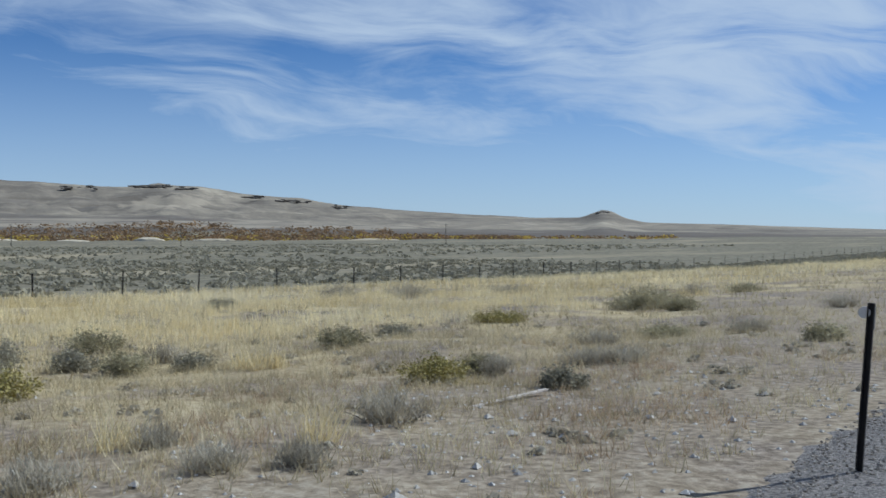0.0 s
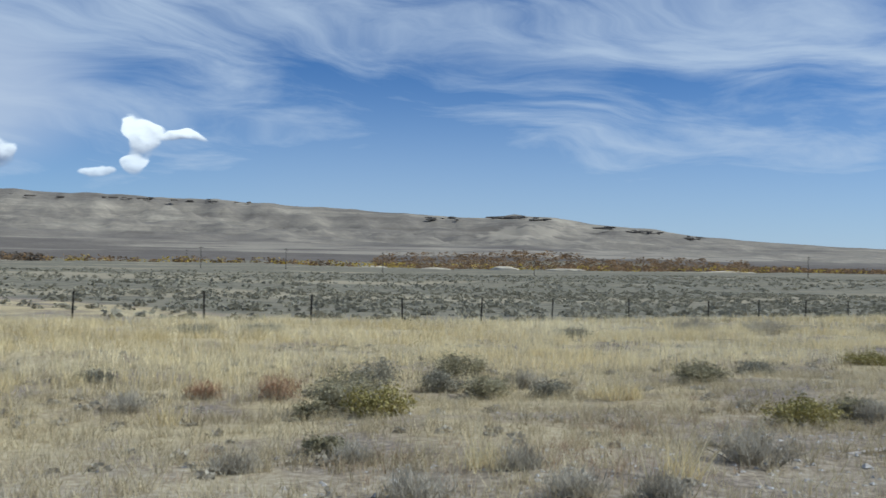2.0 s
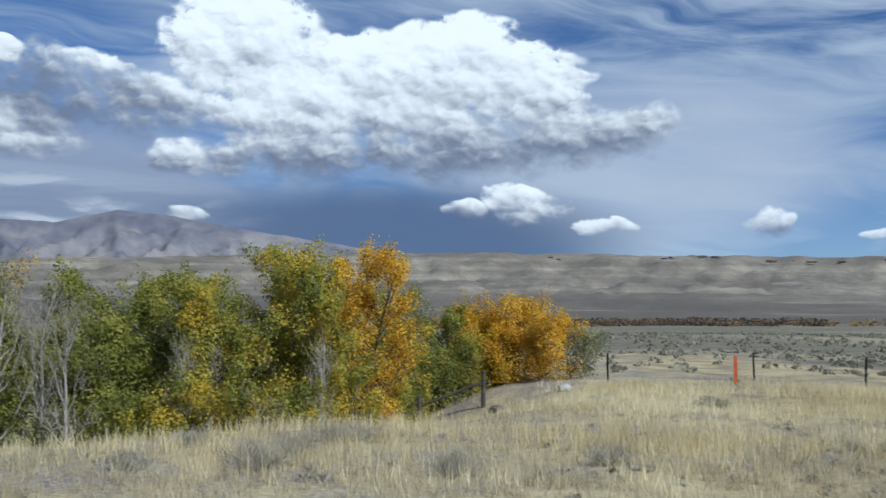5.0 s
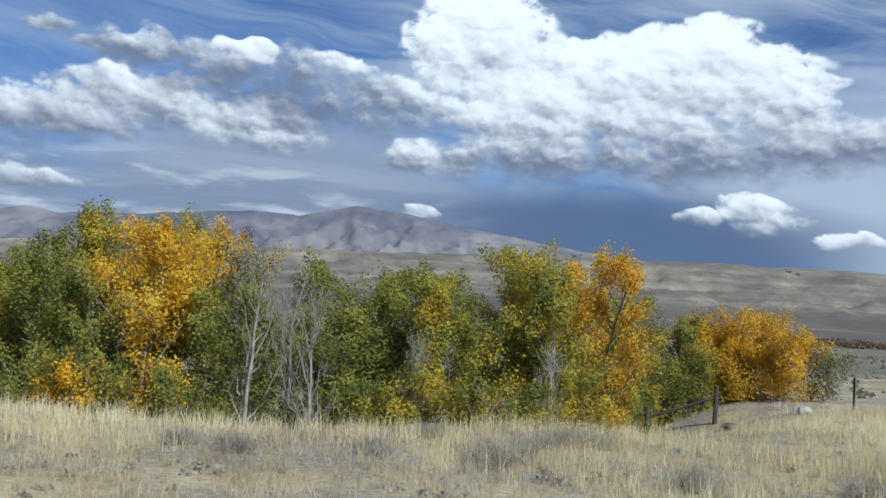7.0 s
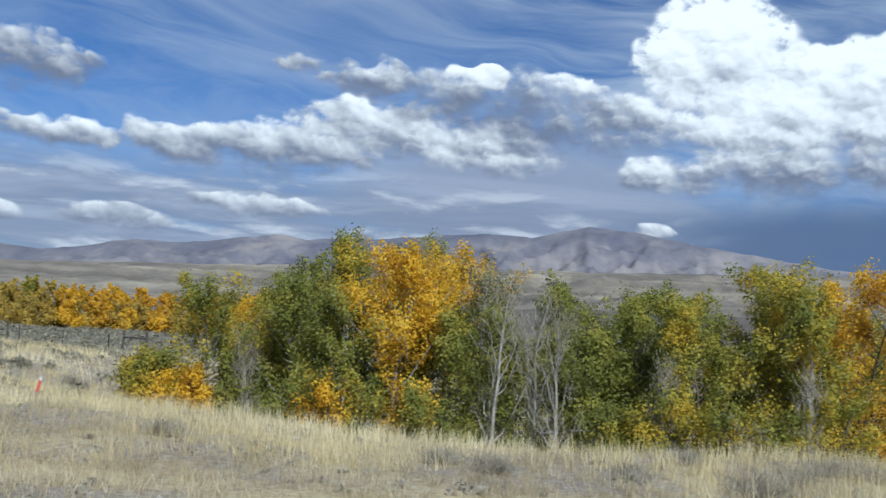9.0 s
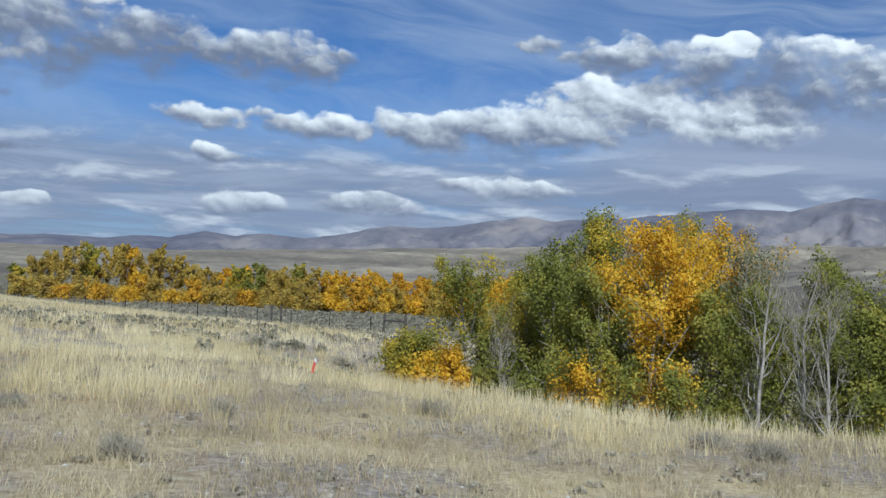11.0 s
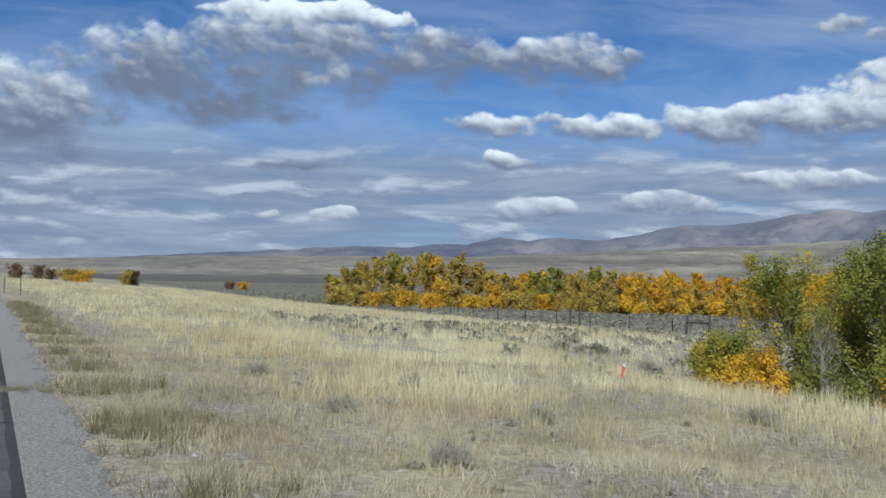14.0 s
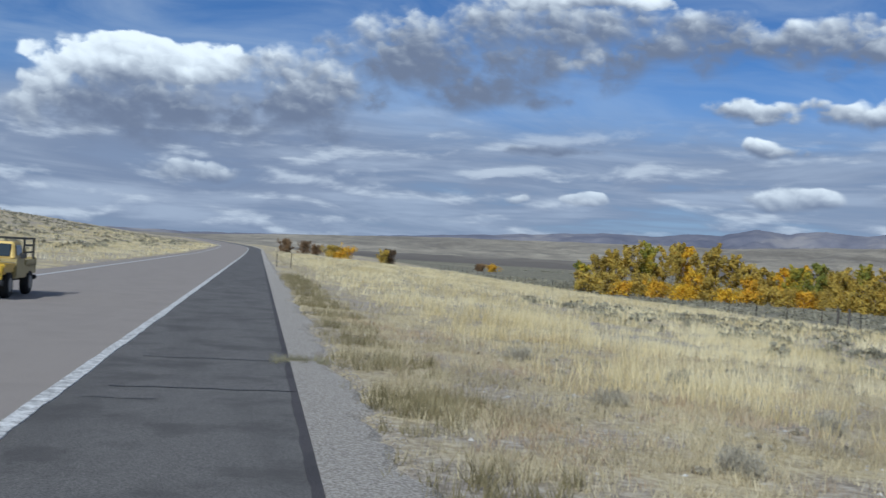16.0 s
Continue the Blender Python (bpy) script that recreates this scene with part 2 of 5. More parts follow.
def speckled(name, cols, scale, rough=0.9, fine=40.0, bump_d=0.01, bump_s=0.5, metal=0.0):
    m, t, b = material(name, rough, 0.3)
    p = place(t)
    f = mth(t, "ADD", mth(t, "MULTIPLY", tex(t, p, scale, 4), 0.6), mth(t, "MULTIPLY", tex(t, p, fine, 3), 0.4))
    t.links.new(palette(t, ramp(t, f, 0.3, 0.7), cols), b.inputs["Base Color"])
    b.inputs["Metallic"].default_value = metal
    bump(t, b, tex(t, p, fine, 4), bump_s, bump_d)
    return m


def ground_material():
    m, t, b = material("dry_range_ground", 0.95, 0.1)
    M = lambda op, x, y=0.0: mth(t, op, x, y)
    p = place(t)
    s = t.nodes.new("ShaderNodeSeparateXYZ")
    t.links.new(p, s.inputs[0])
    x, y = s.outputs[0], s.outputs[1]
    big, mid, fine = tex(t, p, 0.05, 4), tex(t, p, 0.45, 5, 0.6), tex(t, p, 9.0, 6, 0.65)
    soil = palette(t, ramp(t, fine, 0.3, 0.7), ((0.15, 0.122, 0.098), (0.25, 0.207, 0.168), (0.39, 0.335, 0.275)))
    pale = palette(t, ramp(t, fine, 0.3, 0.7), ((0.20, 0.168, 0.14), (0.33, 0.285, 0.24), (0.47, 0.42, 0.36)))
    soil = mixc(t, ramp(t, M("ADD", y, M("MULTIPLY", M("SUBTRACT", mid, 0.5), 6.0)), -6.0, -2.0), soil, pale)
    straw = palette(t, ramp(t, M("ADD", M("MULTIPLY", fine, 0.6), M("MULTIPLY", mid, 0.4)), 0.3, 0.7), ((0.27, 0.21, 0.12), (0.46, 0.37, 0.21), (0.62, 0.53, 0.33)))
    share = M("MULTIPLY", ramp(t, M("ADD", mid, M("MULTIPLY", big, 0.6)), 0.62, 0.95), M("MAXIMUM", ramp(t, x, 5.0, 12.0, 0.25, 1.0), ramp(t, y, -4.0, 1.0)))
    near = mixc(t, share, soil, straw)
    # sagebrush flat past the fence
    clump = t.nodes.new("ShaderNodeTexVoronoi")
    t.links.new(p, clump.inputs["Vector"])
    clump.inputs["Scale"].default_value = 0.55
    dots = ramp(t, M("ADD", clump.outputs[0], M("MULTIPLY", fine, 0.3)), 0.35, 0.85)
    sage = mixc(t, dots, (0.15, 0.14, 0.10), (0.24, 0.215, 0.155))
    wide = tex(t, xyz(t, M("MULTIPLY", x, 0.016), M("MULTIPLY", y, 0.006)), 1.0, 5, 0.6)
    sage = mixc(t, ramp(t, wide, 0.52, 0.68, 0.0, 0.8), sage, (0.40, 0.34, 0.23))
    back = M("MULTIPLY", M("MAXIMUM", M("SUBTRACT", -66.0, y), 0.0), 0.35)
    bay = M("MULTIPLY", M("MULTIPLY", ramp(t, y, -26.0, -8.0), ramp(t, y, 30.0, 12.0)), ramp(t, x, 190.0, 90.0, 0.0, -46.0))
    edge = ramp(t, M("ADD", M("ADD", M("ADD", x, bay), M("MINIMUM", back, 26.0)), M("MULTIPLY", mid, 8.0)), 44.0, 50.0)
    c = mixc(t, edge, near, sage)
    t.links.new(c, b.inputs["Base Color"])
    bump(t, b, M("ADD", fine, M("MULTIPLY", mid, 2.0)), 0.6, 0.05)
    return m


def hill_material():
    m, t, b = material("eroded_hill_earth", 0.95, 0.1)
    M = lambda op, x, y=0.0: mth(t, op, x, y)
    p = place(t)
    s = t.nodes.new("ShaderNodeSeparateXYZ")
    t.links.new(p, s.inputs[0])
    a, c, d = tex(t, p, 0.0035, 5, 0.6), tex(t, p, 0.02, 6, 0.65), tex(t, p, 0.12, 4, 0.6)
    # level beds of pale and dark earth
    beds = tex(t, xyz(t, M("MULTIPLY", s.outputs[0], 0.0007), M("MULTIPLY", s.outputs[1], 0.0007), M("MULTIPLY", s.outputs[2], 0.05)), 1.0, 5, 0.62, 0.3)
    f = M("ADD", M("MULTIPLY", a, 0.32), M("ADD", M("MULTIPLY", c, 0.24), M("ADD", M("MULTIPLY", d, 0.10), M("MULTIPLY", beds, 0.34))))
    # earth tones set lighter to stand in for haze over the far hills
    col = palette(t, ramp(t, f, 0.36, 0.64), ((0.155, 0.135, 0.11), (0.215, 0.19, 0.155), (0.29, 0.255, 0.20), (0.42, 0.37, 0.285)))
    reach = M("SQRT", M("ADD", M("MULTIPLY", s.outputs[0], s.outputs[0]), M("MULTIPLY", s.outputs[1], s.outputs[1])))
    col = mixc(t, ramp(t, M("ADD", reach, M("MULTIPLY", a, 500.0)), 2000.0, 1500.0, 0.0, 0.75), col, mixc(t, ramp(t, beds, 0.56, 0.62), (0.125, 0.108, 0.095), (0.33, 0.29, 0.23)))
    # the bare pale scarp below the mesa's rim
    az = M("MULTIPLY", M("ARCTAN2", s.outputs[0], s.outputs[1]), 57.2958)
    e1 = M("DIVIDE", M("SUBTRACT", az, 129.4), 3.0)
    e2 = M("DIVIDE", M("SUBTRACT", s.outputs[2], M("SUBTRACT", 66.0, M("MULTIPLY", M("SUBTRACT", az, 129.4), -6.0))), 34.0)
    scar = M("SUBTRACT", 1.0, M("ADD", M("MULTIPLY", e1, e1), M("MULTIPLY", e2, e2)))
    scar = ramp(t, M("ADD", scar, M("MULTIPLY", M("SUBTRACT", c, 0.5), 2.5)), 0.1, 0.7, 0.0, 0.7)
    t.links.new(mixc(t, scar, col, (0.42, 0.365, 0.28)), b.inputs["Base Color"])
    bump(t, b, c, 0.45, 9.0)
    return m


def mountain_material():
    m, t, b = material("haze_tinted_mountain_rock", 1.0, 0.0)
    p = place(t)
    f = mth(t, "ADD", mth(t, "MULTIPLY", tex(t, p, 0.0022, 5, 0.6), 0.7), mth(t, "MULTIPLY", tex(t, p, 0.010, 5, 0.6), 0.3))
    # blue cast of distance haze mixed into the rock colours
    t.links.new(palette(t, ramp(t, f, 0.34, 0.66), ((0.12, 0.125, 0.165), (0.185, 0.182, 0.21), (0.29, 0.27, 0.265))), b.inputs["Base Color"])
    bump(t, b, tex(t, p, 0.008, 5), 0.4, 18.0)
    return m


def asphalt_material(name, dark, light, stain):
    m, t, b = material(name, 0.85, 0.3)
    p = place(t)
    fine, mid = tex(t, p, 70.0, 5, 0.75), tex(t, p, 0.9, 8, 0.65)
    st = t.nodes.new("ShaderNodeMapping")
    t.links.new(p, st.inputs[0])
    st.inputs["Scale"].default_value = (1.0, 0.12, 1.0)
    tracks = tex(t, st.outputs[0], 1.3, 4)
    c = mixc(t, ramp(t, fine, 0.3, 0.7), dark, light)
    c = mixc(t, mth(t, "MULTIPLY", ramp(t, mid, 0.46, 0.66), 0.75), c, stain)
    c = mixc(t, mth(t, "MULTIPLY", ramp(t, tracks, 0.45, 0.7), 0.4), c, stain)
    t.links.new(c, b.inputs["Base Color"])
    bump(t, b, fine, 0.5, 0.006)
    return m


def plain(name, col, rough=0.5, metal=0.0, spec=0.4, vary=0.25, scale=6.0):
    m, t, b = material(name, rough, spec)
    n = tex(t, place(t), scale, 5, 0.6)
    t.links.new(mixc(t, ramp(t, n, 0.3, 0.75), tuple(v * (1 - vary) for v in col), col), b.inputs["Base Color"])
    b.inputs["Metallic"].default_value = metal
    return m


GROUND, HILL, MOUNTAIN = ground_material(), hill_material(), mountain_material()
LANE = asphalt_material("worn_lane_asphalt", (0.19, 0.16, 0.137), (0.37, 0.318, 0.275), (0.25, 0.214, 0.186))
SHOULDER = asphalt_material("dark_shoulder_asphalt", (0.045, 0.041, 0.037), (0.215, 0.198, 0.182), (0.07, 0.063, 0.058))
TAR = plain("crack_tar", (0.018, 0.018, 0.02), 0.6)
TAR_EDGE = asphalt_material("fresh_asphalt_margin", (0.04, 0.035, 0.036), (0.10, 0.088, 0.086), (0.045, 0.04, 0.04))
PAINT = speckled("worn_white_road_paint", ((0.20, 0.19, 0.18), (0.52, 0.50, 0.47), (0.76, 0.74, 0.71)), 7.0, 0.7, 30.0, 0.002)
GRAVEL = speckled("pale_gravel", ((0.16, 0.14, 0.12), (0.38, 0.335, 0.285), (0.66, 0.60, 0.52)), 38.0, 0.95, 130.0, 0.02, 0.9)
GRAVEL_GREY = speckled("grey_gravel", ((0.10, 0.092, 0.085), (0.22, 0.20, 0.185), (0.42, 0.39, 0.36)), 30.0, 0.95, 110.0, 0.02, 0.9)
STONE = speckled("pale_field_stone", ((0.38, 0.35, 0.31), (0.62, 0.59, 0.54)), 4.0, 0.9, 30.0)
LEDGE = speckled("dark_ledge_rock", ((0.11, 0.095, 0.08), (0.20, 0.175, 0.14)), 0.05, 0.95, 0.3, 0.5)
SAND = speckled("pale_cutbank_sand", ((0.42, 0.36, 0.26), (0.62, 0.55, 0.42)), 0.05, 0.95, 0.5, 0.3)
BARK_PALE = speckled("pale_grey_bark", ((0.20, 0.18, 0.15), (0.36, 0.33, 0.285), (0.52, 0.485, 0.43)), 5.0, 0.9, 25.0)
BARK_DARK = speckled("brown_bark", ((0.07, 0.055, 0.04), (0.17, 0.14, 0.11)), 5.0, 0.9, 25.0)
STEEL = plain("dark_weathered_steel", (0.035, 0.032, 0.03), 0.7, 0.5)
WOOD_POST = speckled("weathered_post_wood", ((0.045, 0.04, 0.035), (0.13, 0.115, 0.10)), 6.0, 0.9, 40.0)
PLANK_WOOD = speckled("bleached_board_wood", ((0.42, 0.37, 0.32), (0.66, 0.60, 0.54)), 6.0, 0.85, 40.0)
WIRE = plain("galvanised_wire", (0.30, 0.30, 0.30), 0.5, 0.8)
ORANGE = plain("orange_marker_plastic", (0.80, 0.16, 0.05), 0.55)
RED = plain("red_marker_plastic", (0.62, 0.12, 0.08), 0.6)
SILVER = plain("silver_reflector", (0.72, 0.72, 0.74), 0.3, 0.3)

LEAF_GREEN = leafy("green_cottonwood_leaf", ((0.14, 0.158, 0.036), (0.235, 0.252, 0.052), (0.34, 0.338, 0.072), (0.50, 0.435, 0.08)), 0.9, 0.42, 0.7, 0.22)
LEAF_OLIVE = leafy("yellowing_leaf", ((0.17, 0.195, 0.045), (0.32, 0.315, 0.058), (0.53, 0.43, 0.06), (0.78, 0.545, 0.06)), 0.9, 0.42, 0.7, 0.22)
LEAF_GOLD = leafy("golden_leaf", ((0.45, 0.27, 0.025), (0.70, 0.43, 0.03), (0.85, 0.55, 0.04), (0.90, 0.65, 0.09)), 0.9, 0.42, 0.7, 0.22)
LEAF_ORANGE = leafy("orange_leaf", ((0.40, 0.245, 0.03), (0.64, 0.385, 0.035), (0.80, 0.49, 0.045), (0.84, 0.57, 0.08)), 0.9, 0.42, 0.7, 0.22)
LEAF_DUSTY = leafy("grey_green_leaf", ((0.146, 0.159, 0.073), (0.244, 0.256, 0.122), (0.366, 0.354, 0.195), (0.512, 0.451, 0.268)), 0.9, 0.42, 0.7, 0.22)
LEAF_RUST = leafy("rust_leaf", ((0.12, 0.09, 0.06), (0.20, 0.135, 0.08), (0.31, 0.195, 0.10), (0.43, 0.29, 0.135)), 0.05)
LEAF_FAR = leafy("olive_gold_leaf", ((0.30, 0.23, 0.065), (0.45, 0.335, 0.075), (0.60, 0.43, 0.08), (0.68, 0.52, 0.13)), 0.9, 0.42, 0.7, 0.22)
BRUSH_GREY = leafy("grey_brush_twig", ((0.25, 0.22, 0.165), (0.44, 0.395, 0.305), (0.60, 0.55, 0.44)), 2.0, 0.35)
BRUSH_OLIVE = leafy("olive_brush", ((0.23, 0.205, 0.12), (0.36, 0.325, 0.20), (0.50, 0.455, 0.30)), 2.0, 0.4, 0.7, 0.25)
BRUSH_SAGE = leafy("sage_leaf", ((0.20, 0.185, 0.13), (0.31, 0.285, 0.205), (0.43, 0.395, 0.295)), 0.12, 0.3)
BRUSH_RED = leafy("russet_weed", ((0.26, 0.15, 0.08), (0.42, 0.26, 0.15), (0.52, 0.36, 0.22)), 2.0, 0.2)
BRUSH_YELLOW = leafy("yellow_green_brush", ((0.20, 0.18, 0.06), (0.34, 0.29, 0.10), (0.48, 0.41, 0.17)), 2.0, 0.2)
WEED = leafy("olive_brown_weed", ((0.16, 0.135, 0.065), (0.28, 0.235, 0.125), (0.42, 0.36, 0.205)), 1.2, 0.3)
STRAW = leafy("pale_straw", ((0.46, 0.36, 0.17), (0.72, 0.60, 0.33), (0.88, 0.77, 0.48), (0.93, 0.85, 0.60)), 0.13, 0.35, 0.6, 0.45)
DRY = leafy("dull_dry_grass", ((0.29, 0.24, 0.15), (0.47, 0.395, 0.25), (0.63, 0.54, 0.345), (0.75, 0.66, 0.455)), 0.5, 0.3, 0.7, 0.5)
RUSSET = leafy("reddish_dry_grass", ((0.32, 0.235, 0.15), (0.50, 0.375, 0.245), (0.64, 0.51, 0.35)), 0.6, 0.3, 0.7, 0.5)

# ---- building helpers ----
R = np.random.default_rng(7)


def mesh_of(name, V, F, mat, smooth=False):
    """A mesh from an (n, 3) array and an (m, k) array of corners."""
    me = bpy.data.meshes.new(name)
    V, F = np.asarray(V, np.float32), np.asarray(F, np.int32)
    me.vertices.add(len(V))
    me.vertices.foreach_set("co", V.ravel())
    k = F.shape[1]
    me.loops.add(F.size)
    me.loops.foreach_set("vertex_index", F.ravel())
    me.polygons.add(len(F))
    me.polygons.foreach_set("loop_start", np.arange(0, F.size, k, dtype=np.int32))
    me.polygons.foreach_set("use_smooth", np.full(len(F), smooth))
    me.materials.append(mat)
    me.update(calc_edges=True)
    return me


def part(name, me, parent, label=""):
    ob = new(name, me)
    ob.parent = parent
    return tagged(ob, label=label) if label else ob


def thing(name, x, y, z, label, category, group="", turn=0.0, kind=""):
    ob = new(name)
    ob.matrix_basis = pose(x, y, z, 0, 0, turn)
    return tagged(ob, label, category, group, kind)


def join(pieces):
    Vs, Fs, n = [], [], 0
    for V, F in pieces:
        Vs.append(V)
        Fs.append(np.asarray(F) + n)
        n += len(V)
    return np.concatenate(Vs), np.concatenate(Fs)


def tube(points, radii, sides=6):
    P = np.asarray(points, float)
    d = np.gradient(P, axis=0)
    d /= np.linalg.norm(d, axis=1)[:, None] + 1e-9
    ref = np.where(abs(d[:, 2:3]) < 0.9, [[0, 0, 1.0]], [[1.0, 0, 0]])
    a = np.cross(d, ref)
    a /= np.linalg.norm(a, axis=1)[:, None]
    b = np.cross(d, a)
    w = np.linspace(0, 2 * np.pi, sides, endpoint=False)
    V = (P[:, None] + np.asarray(radii)[:, None, None] * (np.cos(w)[None, :, None] * a[:, None] + np.sin(w)[None, :, None] * b[:, None])).reshape(-1, 3)
    i, j = np.meshgrid(np.arange(len(P) - 1), np.arange(sides), indexing="ij")
    k = (j + 1) % sides
    F = np.stack([i * sides + j, i * sides + k, (i + 1) * sides + k, (i + 1) * sides + j], -1).reshape(-1, 4)
    return V, F


def leaves(C, size, rng, up=0.3, out=None):
    """A small quad round every centre in C, turned at random or facing roughly along out."""
    n = len(C)
    a = rng.normal(size=(n, 3))
    if out is not None:
        face = out + rng.normal(0, 0.75, (n, 3))
        face /= np.linalg.norm(face, axis=1)[:, None] + 1e-9
        a -= (a * face).sum(1)[:, None] * face
    a /= np.linalg.norm(a, axis=1)[:, None]
    if out is not None:
        b = np.cross(face, a)
    else:
        b = rng.normal(size=(n, 3))
        b[:, 2] += up
        b -= (a * b).sum(1)[:, None] * a
    b /= np.linalg.norm(b, axis=1)[:, None] + 1e-9
    s = (size * rng.uniform(0.6, 1.4, n))[:, None]
    V = np.stack([C - a * s * 0.5, C + b * s * 0.38, C + a * s * 0.5, C - b * s * 0.38], 1).reshape(-1, 3)
    return V, np.arange(n * 4).reshape(-1, 4)


def blades(B, h, w, lean, rng):
    """One thin triangle a blade from every foot in B."""
    n = len(B)
    t = rng.uniform(0, 2 * np.pi, n)
    side = np.stack([np.cos(t), np.sin(t), 0 * t], 1) * (w / 2)[:, None]
    q = rng.uniform(0, 2 * np.pi, n)
    tip = np.stack([np.cos(q) * lean * h, np.sin(q) * lean * h, h], 1)
    V = np.stack([B - side, B + side, B + tip], 1).reshape(-1, 3)
    return V, np.arange(n * 3).reshape(-1, 3)


def box(bm, cx, cy, cz, sx, sy, sz, turn=None, bevel=0.0):
    m = Matrix.Translation((cx, cy, cz)) @ (turn or Matrix()) @ Matrix.Diagonal((sx, sy, sz, 1))
    g = bmesh.ops.create_cube(bm, size=1.0, matrix=m)
    if bevel:
        es = list({e for v in g["verts"] for e in v.link_edges})
        bmesh.ops.bevel(bm, geom=es, offset=bevel, segments=2, affect="EDGES")


def bm_mesh(name, bm, mat, smooth=False):
    me = bpy.data.meshes.new(name)
    bm.to_mesh(me)
    bm.free()
    me.materials.append(mat)
    if smooth:
        me.polygons.foreach_set("use_smooth", np.full(len(me.polygons), True))
    return me


# ---- the ground ----
def step(v, lo, hi):
    s = np.clip((np.asarray(v, float) - lo) / (hi - lo), 0, 1)
    return s * s * (3 - 2 * s)


def waves(x, y, scale, seed, octaves=4):
    """Cheap smooth noise from sums of turned sines, about -1 to 1."""
    rng = np.random.default_rng(seed)
    out, amp, tot = 0.0, 1.0, 0.0
    for o in range(octaves):
        for _ in range(3):
            t, ph, st = rng.uniform(0, np.pi), rng.uniform(0, 6.3), rng.uniform(0.7, 1.4)
            out = out + amp * np.sin((x * np.cos(t) + y * np.sin(t)) * st * 2 ** o / scale * 6.283 + ph)
        tot += amp * 1.8
        amp *= 0.55
    return out / tot


ROAD_L, LINE_L, LINE_R, ROAD_R = -9.3, -8.1, -2.0, 0.53


def road_mid(y):
    """How far the road bends aside and rises at y."""
    far = np.clip(np.asarray(y, float) - 130, 0, None)
    side = -np.clip(far - 70, 0, None) ** 2 * 0.00045
    rise = 0.9 * step(far, 0, 160) + 2.2 * step(far, 120, 380)
    return side, rise


# the swell along the fence
LIFT_Y = (-100, -60, -37, -32, -27, -22, -17, -11, -6, 0, 4, 14, 40, 55, 90, 200)
LIFT_Z = (0.0, 0.10, 0.25, 0.28, 0.30, 0.40, 0.50, 0.58, 0.62, 0.50, 0.50, 0.20, 0.10, 0.10, 0.10, 0.0)
RIDGE_AZ = (-40, -14, -4, 3, 11, 20, 26, 34, 44, 50, 64, 76, 85, 97, 112, 120, 125, 127.5, 129, 131, 133.5, 137, 139, 145, 150, 152.8, 153.5, 154, 154.5, 155.2, 156.4, 161, 169, 185)
RIDGE_EL = (0.4, 0.3, 0.35, 0.75, 1.05, 1.25, 1.3, 1.75, 2.3, 2.6, 3.1, 3.45, 3.55, 3.3, 3.0, 2.6, 2.3, 2.3, 2.48, 2.35, 2.0, 1.72, 1.36, 0.95, 0.70, 0.70, 0.95, 1.14, 1.08, 0.70, 0.44, 0.32, 0.08, 0.1)


def height(x, y):
    x, y = np.asarray(x, float), np.asarray(y, float)
    r, az = np.hypot(x, y), np.degrees(np.arctan2(x, y))
    side, rise = road_mid(y)
    u = x - side
    s = np.clip(u - 0.6, 0, None)
    z = -0.041 * np.minimum(s, 41) - 0.0105 * np.clip(s - 41, 0, 860)
    z = z - np.where(y > 0, 0.006, 0.011) * np.minimum(abs(y), 100) * np.clip(s / 42, 0, 1)
    z = z + np.interp(y, LIFT_Y, LIFT_Z) * step(u, 12, 36) * step(u, 140, 60)
    z = z + 4.0 * step(az, 84, 97) * step(az, 126, 112) * np.clip((r - 60) / 850, 0, 1)
    d = np.hypot(x - 35, y - 20)
    z = z - 2.9 * step(d, 22.0, 11.0) * (1 - 0.7 * step(y, 18, 32))                                  # the draw in which the trees stand
    z = z + 0.10 * waves(x, y, 9.0, 3) * step(s, 1.0, 6.0) + 0.5 * waves(x, y, 90.0, 5) * step(s, 45, 140)
    left = np.clip(-9.5 - u, 0, None)
    z = z + 5.5 * step(left, 2, 75) * step(y, 20, 240) + 0.02 * np.minimum(left, 60) + 0.3 * waves(x, y, 30.0, 8) * step(left, 3, 20)
    z = z + rise * step(y, 100, 160) * step(abs(u + 5), 160, 15)
    z = np.where(u > ROAD_L - 0.3, z - 0.08 * step(u, 1.30, 0.85), z)
    # past the river flat the land climbs to the ridges
    foot = 1010 + 90 * waves(x, y, 1500, 11, 2)
    el = np.interp(az, RIDGE_AZ, RIDGE_EL)
    top = 1.65 + np.tan(np.radians(el)) * 3300
    k = np.clip((r - foot) / (3300 - foot), 0, 1)
    gully = abs(waves(x * 1.0, y * 1.0, 420, 13, 4))
    bench = 0.22 * step(k, 0.0, 0.24) + 0.20 * step(k, 0.35, 0.52) + 0.58 * step(k, 0.62, 1.0)
    rise_far = (top - z) * bench * (1 - 0.55 * gully * 4 * k * (1 - k))
    z = z + np.where(k > 0, rise_far, 0)
    z = z - np.clip(r - 3350, 0, None) * 0.06
    return z


